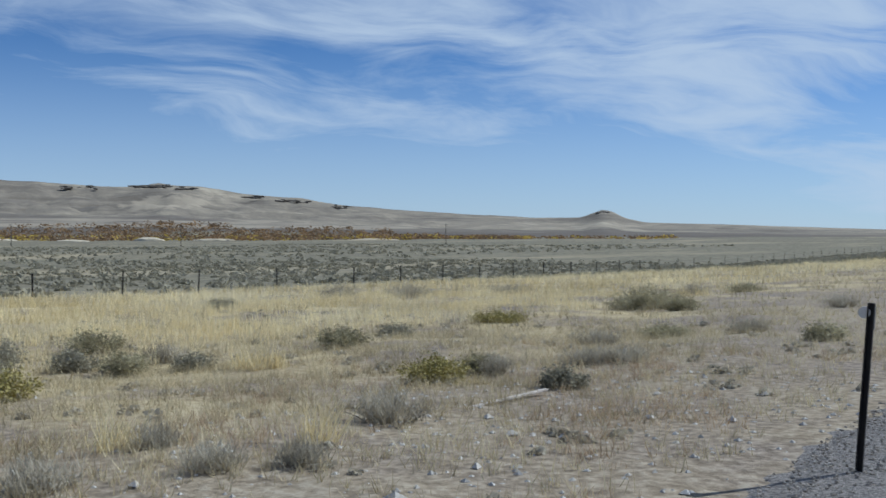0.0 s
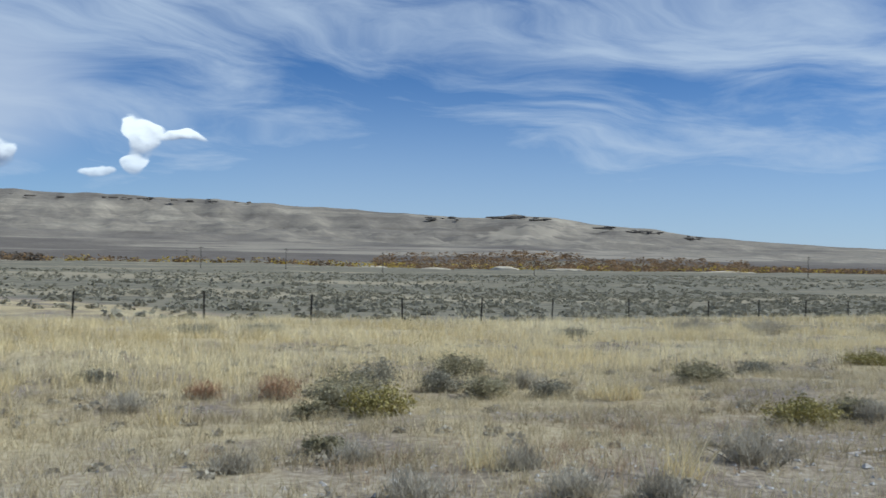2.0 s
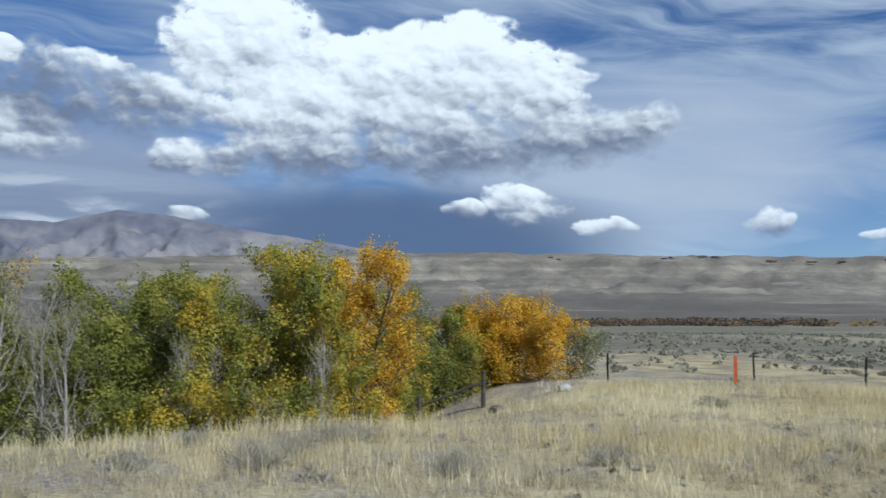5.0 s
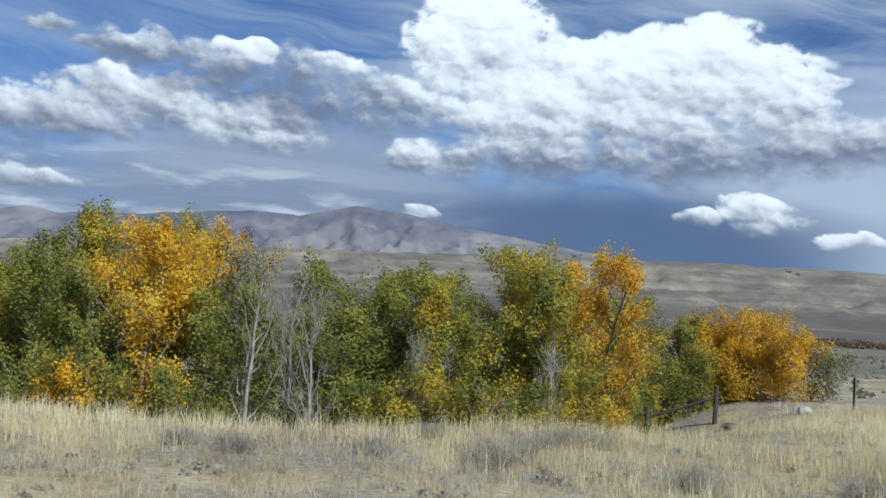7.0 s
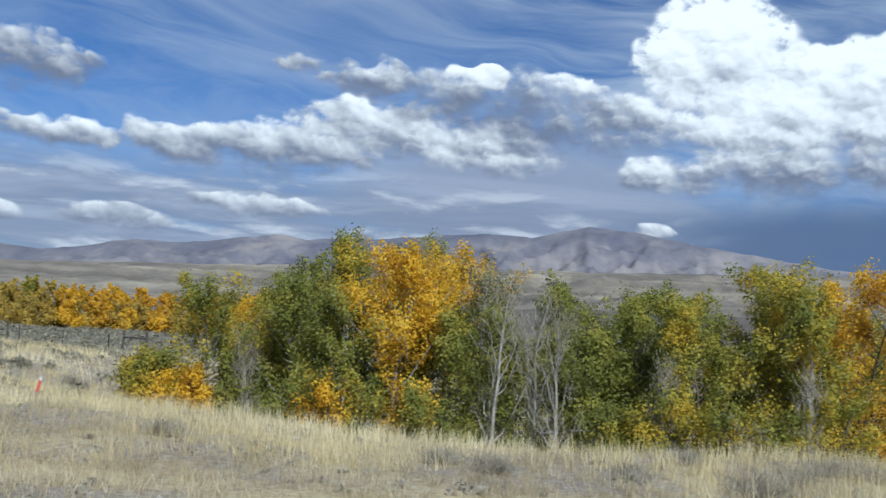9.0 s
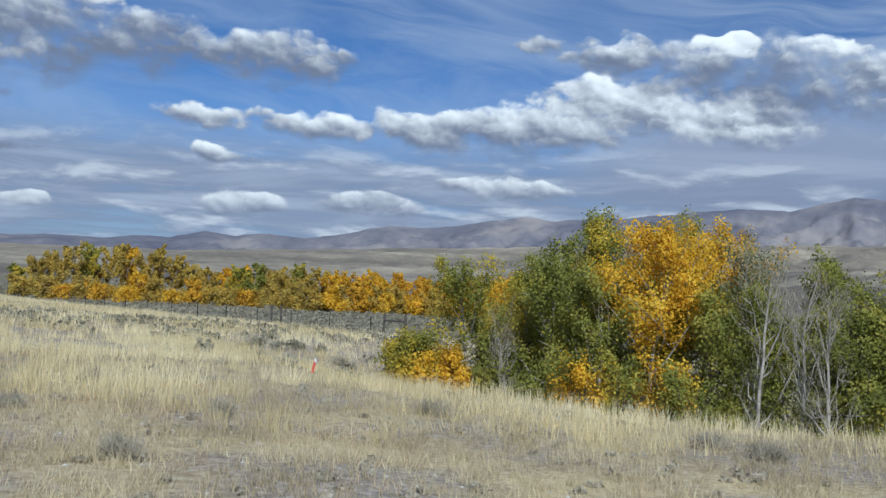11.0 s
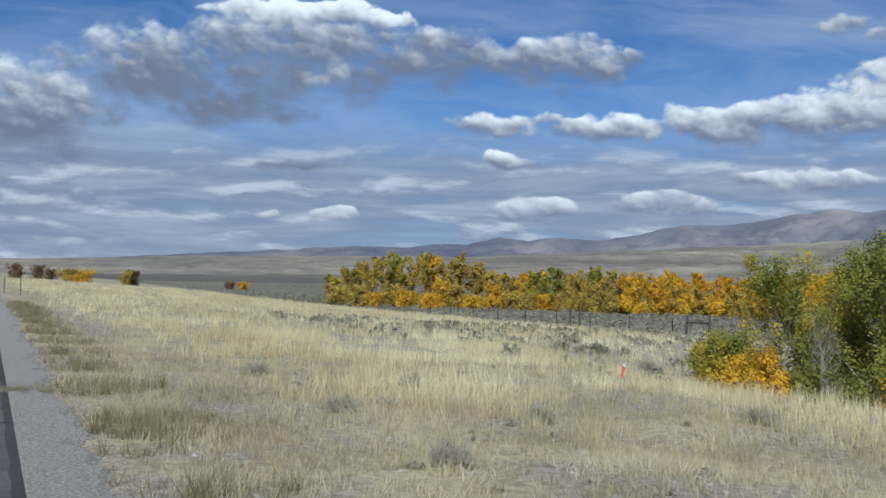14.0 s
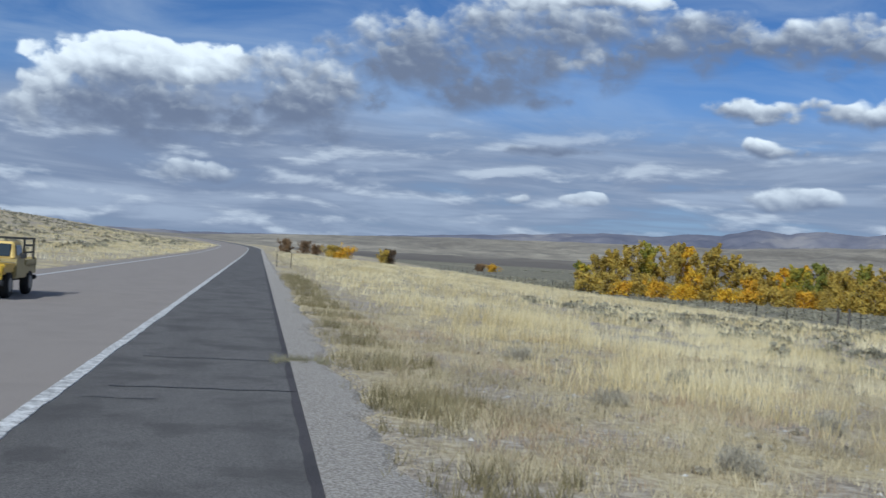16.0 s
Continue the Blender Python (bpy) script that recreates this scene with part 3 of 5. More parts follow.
def ground_sheet():
    rings = np.concatenate([[0.0], np.geomspace(0.5, 60, 110), np.geomspace(61.5, 4700, 130)])
    a = np.radians(np.linspace(0, 360, 1080, endpoint=False))
    rr, aa = np.meshgrid(rings, a, indexing="ij")
    x, y = rr * np.sin(aa), rr * np.cos(aa)
    V = np.stack([x, y, height(x, y)], -1).reshape(-1, 3)
    n = len(a)
    i, j = np.meshgrid(np.arange(len(rings) - 1), np.arange(n), indexing="ij")
    k = (j + 1) % n
    F = np.stack([i * n + j, (i + 1) * n + j, (i + 1) * n + k, i * n + k], -1).reshape(-1, 4)
    me = mesh_of("ground", V, F, GROUND, True)
    me.materials.append(HILL)
    mid = rings[:-1] * 0.5 + rings[1:] * 0.5
    me.polygons.foreach_set("material_index", np.repeat((mid > 1150).astype(np.int32), n))
    tagged(new("ground", me), "dry rangeland with pale grass, sagebrush and bare hills", "ground", kind="structure")


ground_sheet()


def mountains():
    az_k = (-30, -4, 3, 9, 15, 20, 22, 25, 26, 27.9, 29.5, 31.5, 33.5, 36, 38.4, 40, 42, 45.8, 47.5, 52, 58, 60.5, 63.8, 66.8, 70, 76, 82, 90)
    el_k = (0.3, 0.5, 0.7, 1.05, 1.5, 1.8, 1.75, 2.05, 2.0, 2.42, 2.25, 2.5, 2.32, 2.75, 3.3, 3.2, 3.45, 4.12, 3.95, 4.3, 4.95, 4.88, 5.65, 5.38, 4.85, 3.95, 3.2, 2.0)
    az = np.linspace(-30, 90, 900)
    d = np.linspace(0, 1, 40)
    A, D = np.meshgrid(az, d, indexing="ij")
    r = 3420 + 1050 * D
    x, y = r * np.sin(np.radians(A)), r * np.cos(np.radians(A))
    crest = np.interp(A, az_k, el_k) + 0.05 * waves(A, A * 0, 3.0, 21)
    top = np.tan(np.radians(crest)) * 4470 + 1.65
    g = abs(waves(x, y, 520, 23, 5))
    spur = 1 - np.minimum(1, 0.9 * g) * 1.0 * D * (1 - D) - 0.35 * g * (1 - D)
    z = -30 + (top + 30) * (0.10 + 0.90 * D ** 1.15) * np.where(D < 1, spur, 1)
    V = np.stack([x, y, z], -1).reshape(-1, 3)
    n = len(d)
    i, j = np.meshgrid(np.arange(len(az) - 1), np.arange(n - 1), indexing="ij")
    F = np.stack([i * n + j, (i + 1) * n + j, (i + 1) * n + j + 1, i * n + j + 1], -1).reshape(-1, 4)
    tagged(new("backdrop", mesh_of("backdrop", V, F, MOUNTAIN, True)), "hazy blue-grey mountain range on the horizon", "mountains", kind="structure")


mountains()


# ---- the road ----
def strip(name, x0, x1, y0, y1, z, mat, label, wob0=0.0, wob1=0.0, dy=0.5, category="road", kind="structure", nx=2, lip=0.03):
    y = np.concatenate([np.arange(y0, min(y1, 140), dy), np.arange(140, y1 + 1, 4.0)]) if y1 > 140 else np.arange(y0, y1 + dy / 2, dy)
    side, rise = road_mid(y)
    n0 = wob0 * (waves(y, y * 0, 3.0, 31) + 0.6 * waves(y, y * 0, 0.9, 32)) * step(140 - y, 0, 60)
    n1 = wob1 * (waves(y, y * 0, 3.4, 33) + 0.6 * waves(y, y * 0, 1.1, 34)) * step(140 - y, 0, 60)
    cols = []
    for q in np.linspace(0, 1, nx):
        x = (x0 + n0) * (1 - q) + (x1 + n1) * q + side
        cols.append(np.stack([x, y, z + rise * step(y, 100, 160)], -1))
    top = np.stack(cols, 1)
    edge0, edge1 = top[:, :1] + [-0.03, 0, -0.10], top[:, -1:] + [lip, 0, -0.10]
    G = np.concatenate([edge0, top, edge1], 1)
    n = G.shape[1]
    i, j = np.meshgrid(np.arange(len(y) - 1), np.arange(n - 1), indexing="ij")
    F = np.stack([i * n + j, i * n + j + 1, (i + 1) * n + j + 1, (i + 1) * n + j], -1).reshape(-1, 4)
    return tagged(new(name, mesh_of(name, G.reshape(-1, 3), F, mat)), label, category, kind=kind)


strip("road", ROAD_L, LINE_R - 0.1, -260, 640, 0.0, LANE, "worn grey two-lane asphalt road", 0.04, 0.0)
strip("road_shoulder", LINE_R - 0.1, ROAD_R, -260, 640, -0.004, SHOULDER, "dark patched asphalt road shoulder", 0.0, 0.035, 0.25)
strip("road_line", LINE_R - 0.14, LINE_R + 0.03, -260, 640, 0.006, PAINT, "worn white edge line with ragged rim", 0.010, 0.016, 0.07)
strip("road_line", LINE_L - 0.09, LINE_L + 0.09, -260, 640, 0.006, PAINT, "worn white edge line of the far lane", 0.012, 0.012, 0.3)
strip("gravel_verge", ROAD_R - 0.05, 1.02, -120, 420, 0.006, GRAVEL, "pale gravel strip along the asphalt", 0.0, 0.22, 0.2, "gravel", lip=0.20)


# ---- trees ----
def tree_meshes(h, spread, seed, n_leaf, leaf, crown_low=0.18, fine=True, steep=1.0):
    """Trunk, limbs and crown meshes of one tree that stands at the origin."""
    rng = np.random.default_rng(seed)
    n = 9
    t = np.linspace(0, 1, n)
    lean = rng.normal(0, 0.07, 2) * h
    bend = np.cumsum(rng.normal(0, 0.018 * h, (n, 2)), 0) * t[:, None]
    P = np.stack([lean[0] * t ** 1.5 + bend[:, 0], lean[1] * t ** 1.5 + bend[:, 1], t * h * 0.93 - 0.25], 1)
    r0 = 0.009 * h + 0.015
    trunk = tube(P, r0 * (1 - 0.88 * t) + 0.008, 7)
    limbs, tips = [], []
    count = int(12 + h) if steep > 1 else int(18 + h * 2.4) if fine else 20
    for i in range(count):
        s = crown_low + (0.97 - crown_low) * (i + rng.uniform(0, 1)) / count
        at = np.array([np.interp(s, t, P[:, k]) for k in range(3)])
        q = (s - crown_low) / (1 - crown_low)
        shape = (0.30 + (0.90 if crown_low < 0.2 else 0.75) * (1 - q) ** 0.7 * min(1, 0.6 + 2.5 * q)) * rng.uniform(0.6, 1.25)
        q, L = rng.uniform(0, 6.283), spread * shape
        out = np.array([math.cos(q), math.sin(q), 0])
        rise = min(rng.uniform(0.7, 1.7) * L * steep, max(0.3, h * 1.0 - at[2]))
        k = np.linspace(0, 1, 5)[:, None]
        B = at + out * L * k + np.array([0, 0, 1.0]) * rise * k ** 1.4 + rng.normal(0, (0.05 if steep <= 1 else 0.13) * L, (5, 3)) * k
        rb = r0 * (1 - s) * 0.5 + 0.012
        limbs.append(tube(B, rb * (1 - 0.8 * k[:, 0]), 4))
        for f in (0.45, 0.7, 0.9, 1.0):
            tips.append((B[0] * (1 - f) + (B[0] + (B[-1] - B[0])) * f, 0.16 + 0.20 * L * (1.2 - f)))
        for _ in range(3 if fine else 1):
            f = rng.uniform(0.35, 0.95)
            st = at + (B[-1] - at) * f
            d = out * rng.uniform(0.1, 0.6) + np.array([rng.normal(0, .5), rng.normal(0, .5), rng.uniform(0.2, 0.9)])
            e = st + d * L * 0.42
            limbs.append(tube([st, (st + e) / 2 + rng.normal(0, 0.03, 3), e], [rb * 0.5, rb * 0.35, 0.006], 3))
            tips.append((e, 0.17 + 0.10 * L))
            tips.append(((st + e) / 2, 0.17 + 0.10 * L))
    tips.append((P[-1], 0.25))
    # leaves sit in tight clumps round the twigs, facing outwards
    C = np.array([p for p, _ in tips])
    S = np.array([s for _, s in tips]) * rng.uniform(0.75, 1.4, len(tips))
    if fine and crown_low < 0.2:
        foot = rng.normal(0, 0.5 * spread, (16, 3))
        foot[:, 2] = rng.uniform(0.15, 0.3 * h, 16)
        C, S = np.concatenate([C, foot]), np.concatenate([S, rng.uniform(0.3, 0.6, 16)])
    if not fine:
        # suckers round the foot close the wall of leaves
        foot = rng.normal(0, 0.45 * spread, (14, 3))
        foot[:, 2] = rng.uniform(0.2, 0.42 * h, 14) if crown_low < 0.1 else rng.uniform(0.1, 0.18 * h, 14)
        C, S = np.concatenate([C, foot]), np.concatenate([S, rng.uniform(0.45, 0.8, 14)])
    keep = rng.uniform(0, 1, len(C)) < 0.8
    C, S = C[keep], S[keep]
    w = S ** 1.7
    idx = rng.choice(len(C), n_leaf, p=w / w.sum())
    g = rng.normal(size=(n_leaf, 3))
    g /= np.linalg.norm(g, axis=1)[:, None]
    g[:, 2] += 0.15
    L = C[idx] + g * (rng.uniform(0.35, 1.0, n_leaf) ** 0.5 * S[idx] * rng.normal(1.0, 0.16, n_leaf))[:, None] * [1.0, 1.0, 1.25]
    L[:, 2] = np.clip(L[:, 2], 0.1, None)
    axis = np.stack([np.interp(L[:, 2], P[:, 2], P[:, k]) for k in (0, 1)], 1)
    away = np.concatenate([L[:, :2] - axis, np.full((n_leaf, 1), 0.25)], 1)
    away /= np.linalg.norm(away, axis=1)[:, None] + 1e-9
    return trunk, limbs, leaves(L, leaf, rng, 0.3, g + 0.6 * away)


def tree(x, y, h, spread, leaf_mat, label, group, seed, n_leaf=4200, leaf=0.15, low=0.12, bark=None, fine=True, category="tree"):
    z = float(height(x, y))
    bark = bark or BARK_DARK
    ob = thing("tree", x, y, z, label, category, group)
    trunk, limbs, crown = tree_meshes(h, spread, seed, max(n_leaf, 1), leaf, low, fine, 1.0 if n_leaf else 1.9)
    part("trunk", mesh_of("trunk", *trunk, bark, True), ob)
    part("branchwork", mesh_of("branchwork", *join(limbs), bark, True), ob)
    if not n_leaf:
        rng = np.random.default_rng(seed + 5)
        C = tree_meshes(h, spread, seed, 600, leaf, low, fine, 1.9)[2][0].reshape(-1, 4, 3).mean(1)
        part("twig_spray", mesh_of("twig_spray", *blades(C, rng.uniform(0.2, 0.5, len(C)), np.full(len(C), 0.012), rng.uniform(0.2, 1.0, len(C)), rng), BRUSH_GREY), ob)["kind"] = "stuff"
    if n_leaf:
        part("crown", mesh_of("crown", *crown, leaf_mat), ob)
    return ob


def polar(az, d):
    return d * math.sin(radians(az)), d * math.cos(radians(az))


LOOKS = {
    "g": (LEAF_GREEN, "green cottonwood tree in the hollow by the fence"),
    "o": (LEAF_OLIVE, "cottonwood tree with leaves turning from green to yellow"),
    "y": (LEAF_GOLD, "cottonwood tree with bright golden autumn leaves"),
    "r": (LEAF_ORANGE, "cottonwood tree with orange autumn leaves"),
    "f": (LEAF_FAR, "cottonwood tree with olive-gold autumn leaves"),
    "d": (LEAF_DUSTY, "half-bare cottonwood tree with dull grey-green leaves"),
}
# azimuth, distance, top elevation, spread, look
GROVE = (
    (43.0, 36, 0.9, 1.25, "o"), (45.4, 50, 0.4, 1.2, "y"), (44.6, 37, -1.6, 0.9, "d"), (46.9, 35, 3.0, 0.95, "g"), (48.7, 36, 4.0, 1.0, "o"),
    (50.6, 39, 4.0, 1.3, "g"), (52.6, 33, 3.6, 1.25, "y"), (55.9, 38, 3.5, 1.25, "y"), (53.6, 43, 4.3, 1.3, "g"), (50.2, 33, 0.6, 1.2, "g"),
    (57.6, 35, 3.3, 1.0, "d"), (56.2, 33, -0.2, 1.3, "g"), (60.3, 37, 3.1, 1.0, "d"), (62.6, 35, 2.2, 1.1, "g"), (59.2, 34, 0.6, 1.2, "g"),
    (64.4, 38, 2.1, 1.1, "g"), (66.4, 35, 1.8, 1.0, "g"), (64.8, 34, -0.4, 1.2, "g"), (69.2, 36, 2.4, 1.2, "g"), (67.6, 40, 2.0, 1.2, "d"),
    (70.4, 33, 1.6, 1.25, "o"), (72.4, 36, 3.8, 1.2, "o"), (74.4, 35, 2.9, 1.2, "o"), (74.0, 40, 3.1, 1.3, "g"), (76.0, 34, 1.4, 1.2, "o"),
    (77.3, 37, 3.3, 1.15, "r"), (76.3, 39, 3.2, 1.1, "y"), (78.6, 42, 0.9, 1.2, "g"), (80.8, 46, 0.7, 1.1, "d"), (82.4, 46, 0.3, 1.1, "g"),
    (80.2, 44, -0.9, 1.1, "o"), (84.2, 47, 0.1, 1.2, "y"), (86.4, 47, 0.5, 1.35, "r"), (88.4, 46, -0.4, 1.2, "r"), (90.4, 47, -1.0, 1.0, "d"),
    (85.4, 47, -1.2, 1.1, "o"), (52.0, 37, 1.6, 1.3, "g"), (54.6, 36, 1.3, 1.3, "g"), (47.8, 38, 1.4, 1.2, "g"), (45.9, 38, 0.9, 1.1, "o"),
)
for k, (az, d, el, sp, look_key) in enumerate(GROVE):
    x, y = polar(az, d)
    h = 1.65 + d * math.tan(radians(el)) - float(height(x, y))
    mat, label = LOOKS[look_key]
    half_bare = look_key == "d"
    tree(x, y, h * 1.04, sp * (0.95 + 0.07 * h), mat, label, "trees in the hollow", 100 + k, int((5500 if half_bare else 17000) * (0.35 + h / 12)), 0.088,
         0.40 if look_key == "y" and el > 3 and k < 10 else 0.06, BARK_PALE if half_bare or k % 3 == 0 else BARK_DARK)
# low suckers and bushes along the front of the trees
UNDER = (
    (39.8, 36, 1.9, 0.85, "o"), (38.9, 36.5, 1.5, 0.6, "o"), (40.6, 36, 1.2, 0.6, "y"), (42.3, 34.5, 1.5, 0.6, "y"), (44.0, 34.5, 2.0, 0.8, "g"), (47.4, 32, 2.2, 0.9, "g"), (49.4, 31, 2.3, 0.9, "y"), (51.6, 30.5, 2.6, 0.9, "o"), (53.8, 31, 2.5, 0.9, "y"),
    (55.4, 30, 2.4, 0.9, "g"), (58.6, 31, 2.2, 0.9, "g"), (61.6, 31, 1.9, 0.9, "d"), (64.0, 31, 2.2, 0.9, "g"), (66.8, 31, 2.3, 0.9, "o"), (68.6, 31, 2.6, 1.0, "o"),
    (70.8, 31, 2.4, 0.9, "o"), (73.0, 31, 2.3, 0.9, "d"), (75.2, 31.5, 2.2, 0.9, "o"), (77.6, 33, 2.4, 0.9, "o"), (79.6, 41, 1.9, 0.9, "o"), (82.0, 45, 1.9, 0.8, "g"), (84.0, 45.5, 1.8, 0.9, "o"), (86.0, 46.0, 1.9, 0.9, "y"), (88.0, 46.5, 1.8, 0.9, "o"), (89.6, 47.0, 1.5, 0.8, "d"),
)
for k, (az, d, h, sp, look_key) in enumerate(UNDER):
    x, y = polar(az, d)
    mat = LOOKS[look_key][0]
    tree(x, y, h * (1.0 if az < 42 else 1.45), sp * 1.1, mat, "low leafy sapling thicket at the edge of the trees", "saplings", 300 + k, 4600 if look_key != "d" else 900, 0.088, 0.02, BARK_DARK, True, "bush")
# leafless pale trees among the green ones
for k, (az, d, el, sp) in enumerate(((58.4, 30.5, 2.6, 0.9), (60.9, 31, 2.4, 0.7), (62.4, 30.5, 1.2, 0.75), (68.0, 31, -0.8, 0.45),
                                     (75.9, 32, -1.0, 0.5), (45.2, 34, -1.2, 0.5))):
    x, y = polar(az, d)
    h = 1.65 + d * math.tan(radians(el)) - float(height(x, y))
    tree(x, y, h, sp * 1.1, BRUSH_GREY, "dead leafless tree with pale grey bark", "dead trees", 400 + k, 0, 0.1, 0.22, BARK_PALE)

# woods past the fence
rng = np.random.default_rng(11)
FAR = [(18.2, 150, 0.1, 1.0, "o"), (19.3, 148, 0.45, 1.5, "f"), (20.2, 150, 0.9, 1.5, "f"), (20.9, 147, 1.2, 1.5, "f"), (21.7, 150, 1.55, 1.6, "o"), (22.5, 152, 1.3, 1.5, "f"),
       (23.3, 149, 1.5, 1.6, "f"), (24.0, 152, 1.4, 1.6, "y"), (24.9, 148, 1.5, 1.6, "f"), (25.6, 150, 1.2, 1.5, "f"), (26.3, 150, 0.9, 1.5, "f"), (27.1, 147, 0.6, 1.4, "f"),
       (27.9, 152, 0.3, 1.4, "f"), (28.6, 150, 0.1, 1.3, "f"), (29.3, 148, 0.4, 1.3, "y"), (29.9, 150, 0.6, 1.4, "y"), (30.6, 146, 0.7, 1.5, "g"), (31.3, 148, 0.5, 1.5, "f")]
for az in np.arange(30.0, 49.5, 0.62):
    FAR.append((az + rng.uniform(-.2, .2), 142 + rng.uniform(-8, 8), 0.50 + rng.uniform(-.30, .25), 1.25, ("ffof" if az < 34.5 else "ryyr")[rng.integers(4)]))
for az in np.arange(18.8, 48, 0.95):
    FAR.append((az + rng.uniform(-.3, .3), 137 + rng.uniform(-4, 4), -0.6 + rng.uniform(-.5, .45), 1.2, "fyfr"[rng.integers(4)]))
for k, (az, d, el, sp, look_key) in enumerate(FAR):
    x, y = polar(az, d)
    h = 1.65 + d * math.tan(radians(el)) - float(height(x, y))
    mat, label = LOOKS[look_key]
    tree(x, y, h, sp * 1.25, mat, "autumn cottonwood in the row of trees past the fence", "trees past the fence", 500 + k, int(800 * h), 0.25, 0.03 if k > 12 else 0.24, BARK_PALE, False)
for k, (az, d, h, sp, mat) in enumerate(((1.5, 210, 2.6, 1.5, LEAF_RUST), (2.5, 230, 2.7, 1.4, LEAF_RUST), (3.2, 240, 2.2, 1.3, LEAF_RUST), (4.0, 215, 2.2, 2.2, LEAF_FAR), (4.8, 218, 2.2, 2.2, LEAF_ORANGE),
                                         (7.0, 215, 2.8, 1.6, LEAF_FAR), (7.4, 217, 3.0, 1.4, LEAF_RUST), (12.6, 260, 1.5, 1.6, LEAF_RUST), (13.3, 262, 1.5, 1.6, LEAF_ORANGE), (28.9, 330, 6.0, 2.6, LEAF_OLIVE),
                                         (36.0, 340, 5.0, 2.6, LEAF_RUST), (37.4, 345, 4.5, 2.6, LEAF_RUST), (33.5, 335, 4.2, 2.2, LEAF_OLIVE), (4.4, 214, 1.2, 1.6, LEAF_ORANGE))):
    x, y = polar(az, d)
    tree(x, y, h, sp, mat, "rounded autumn bush on the far flat", "far bushes", 700 + k, 1800, 0.24, 0.03, BARK_DARK, False, "bush")


def river_woods():
    """The belt of rusty brush and trees along the river, far off."""
    rng = np.random.default_rng(5)
    out = {"rust": [], "orange": [], "dark": []}
    for _ in range(4200):
        az = rng.uniform(80, 158)
        belt = 930 + 40 * math.sin(az * 0.31) + 25 * math.sin(az * 0.83)
        wide = 60 if az < 103 else (8 if az < 121 else 300 if az < 142 else 120)
        dens = 1.0 if az < 103 or 121 < az < 150 else 0.15
        if rng.uniform() > dens:
            continue
        d = belt + (rng.uniform(-0.05, 1) * wide if az > 121 else rng.normal(0, 1) * wide * 0.4)
        x, y = polar(az, d)
        h = rng.uniform(2.0, 6.0) * (1.0 if az < 145 else 0.6) * (1.25 if az < 103 else 1.0)
        n = 13
        c = np.stack([x + rng.normal(0, 2.6, n), y + rng.normal(0, 2.6, n), float(height(x, y)) + rng.uniform(0.1, 1, n) * h], 1)
        key = ("orange" if rng.uniform() < 0.3 else "rust") if d < belt + 25 and az > 103 else ("dark" if az < 103 and rng.uniform() < 0.6 else "rust")
        out[key].append(c)
    for key, mat, label in (("rust", LEAF_RUST, "rust-brown autumn brush along the river"), ("orange", LEAF_FAR, "orange autumn trees along the river"), ("dark", BARK_DARK, "dark bare trees along the river")):
        C = np.concatenate(out[key])
        tagged(new("river_woods", mesh_of("river_woods", *leaves(C, 2.0, rng), mat)), label, "woods", kind="stuff")
    for az, d, L, w, h in ((124.5, 905, 30, 6, 2.2), (128.5, 900, 26, 6, 3.4), (132.0, 905, 40, 6, 2.4), (121.0, 915, 26, 6, 1.6), (141.0, 900, 50, 8, 2.0), (101.0, 930, 40, 8, 2.0)):
        bm = bmesh.new()
        bmesh.ops.create_icosphere(bm, subdivisions=4, radius=1.0)
        for v in bm.verts:
            v.co *= 1 + 0.18 * noise.noise(v.co * 2.3 + Vector((az, 0, 0)))
        me = bm_mesh("cutbank", bm, SAND, True)
        x, y = polar(az, d)
        ob = new("cutbank", me)
        ob.matrix_basis = pose(x, y, float(height(x, y)) - 0.4, 0, 0, -az) @ Matrix.Diagonal((L / 2, w, h, 1))
        tagged(ob, "pale bare cutbank of the river", "bank", kind="structure")


river_woods()


def rimrock():
    """Dark broken ledges under the crest of the near mesa."""
    rng = np.random.default_rng(43)
    pieces = []
    for a0, a1, el, n in ((127.6, 129.6, 2.30, 26), (124.0, 126.0, 2.18, 12), (133.6, 134.6, 1.72, 8), (135.4, 137.2, 1.55, 18), (138.6, 139.6, 1.22, 10), (129.6, 131.0, 2.2, 8), (153.7, 154.5, 1.0, 3), (100.0, 116.0, 2.9, 22), (88, 98, 3.2, 8)):
        for _ in range(n):
            az, e = rng.uniform(a0, a1), el + rng.normal(0, 0.05)
            d = np.arange(2400, 3330, 4.0)
            x, y = d * math.sin(radians(az)), d * math.cos(radians(az))
            z = height(x, y)
            k = int(np.argmax(1.65 + d * math.tan(radians(e)) <= z))
            bm = bmesh.new()
            bmesh.ops.create_icosphere(bm, subdivisions=2, radius=1.0)
            s = (rng.uniform(4, 15), rng.uniform(4, 8), rng.uniform(1.0, 3.4))
            for v in bm.verts:
                v.co = [math.copysign(abs(c) ** 0.45, c) for c in v.co]
            V = np.array([v.co * (1 + 0.35 * noise.noise(v.co * 1.7 + Vector((az * 9, 0, e)))) for v in bm.verts]) * s
            F = np.array([[v.index for v in f.verts] for f in bm.faces])
            bm.free()
            q = radians(-az)
            V = V @ np.array([[math.cos(q), -math.sin(q), 0], [math.sin(q), math.cos(q), 0], [0, 0, 1]]).T + [x[k], y[k], z[k]]
            pieces.append((V, F))
    V, F = join(pieces)
    tagged(new("rimrock", mesh_of("rimrock", V, F, LEDGE)), "dark broken rimrock ledges along the hills", "rock", kind="stuff")


rimrock()


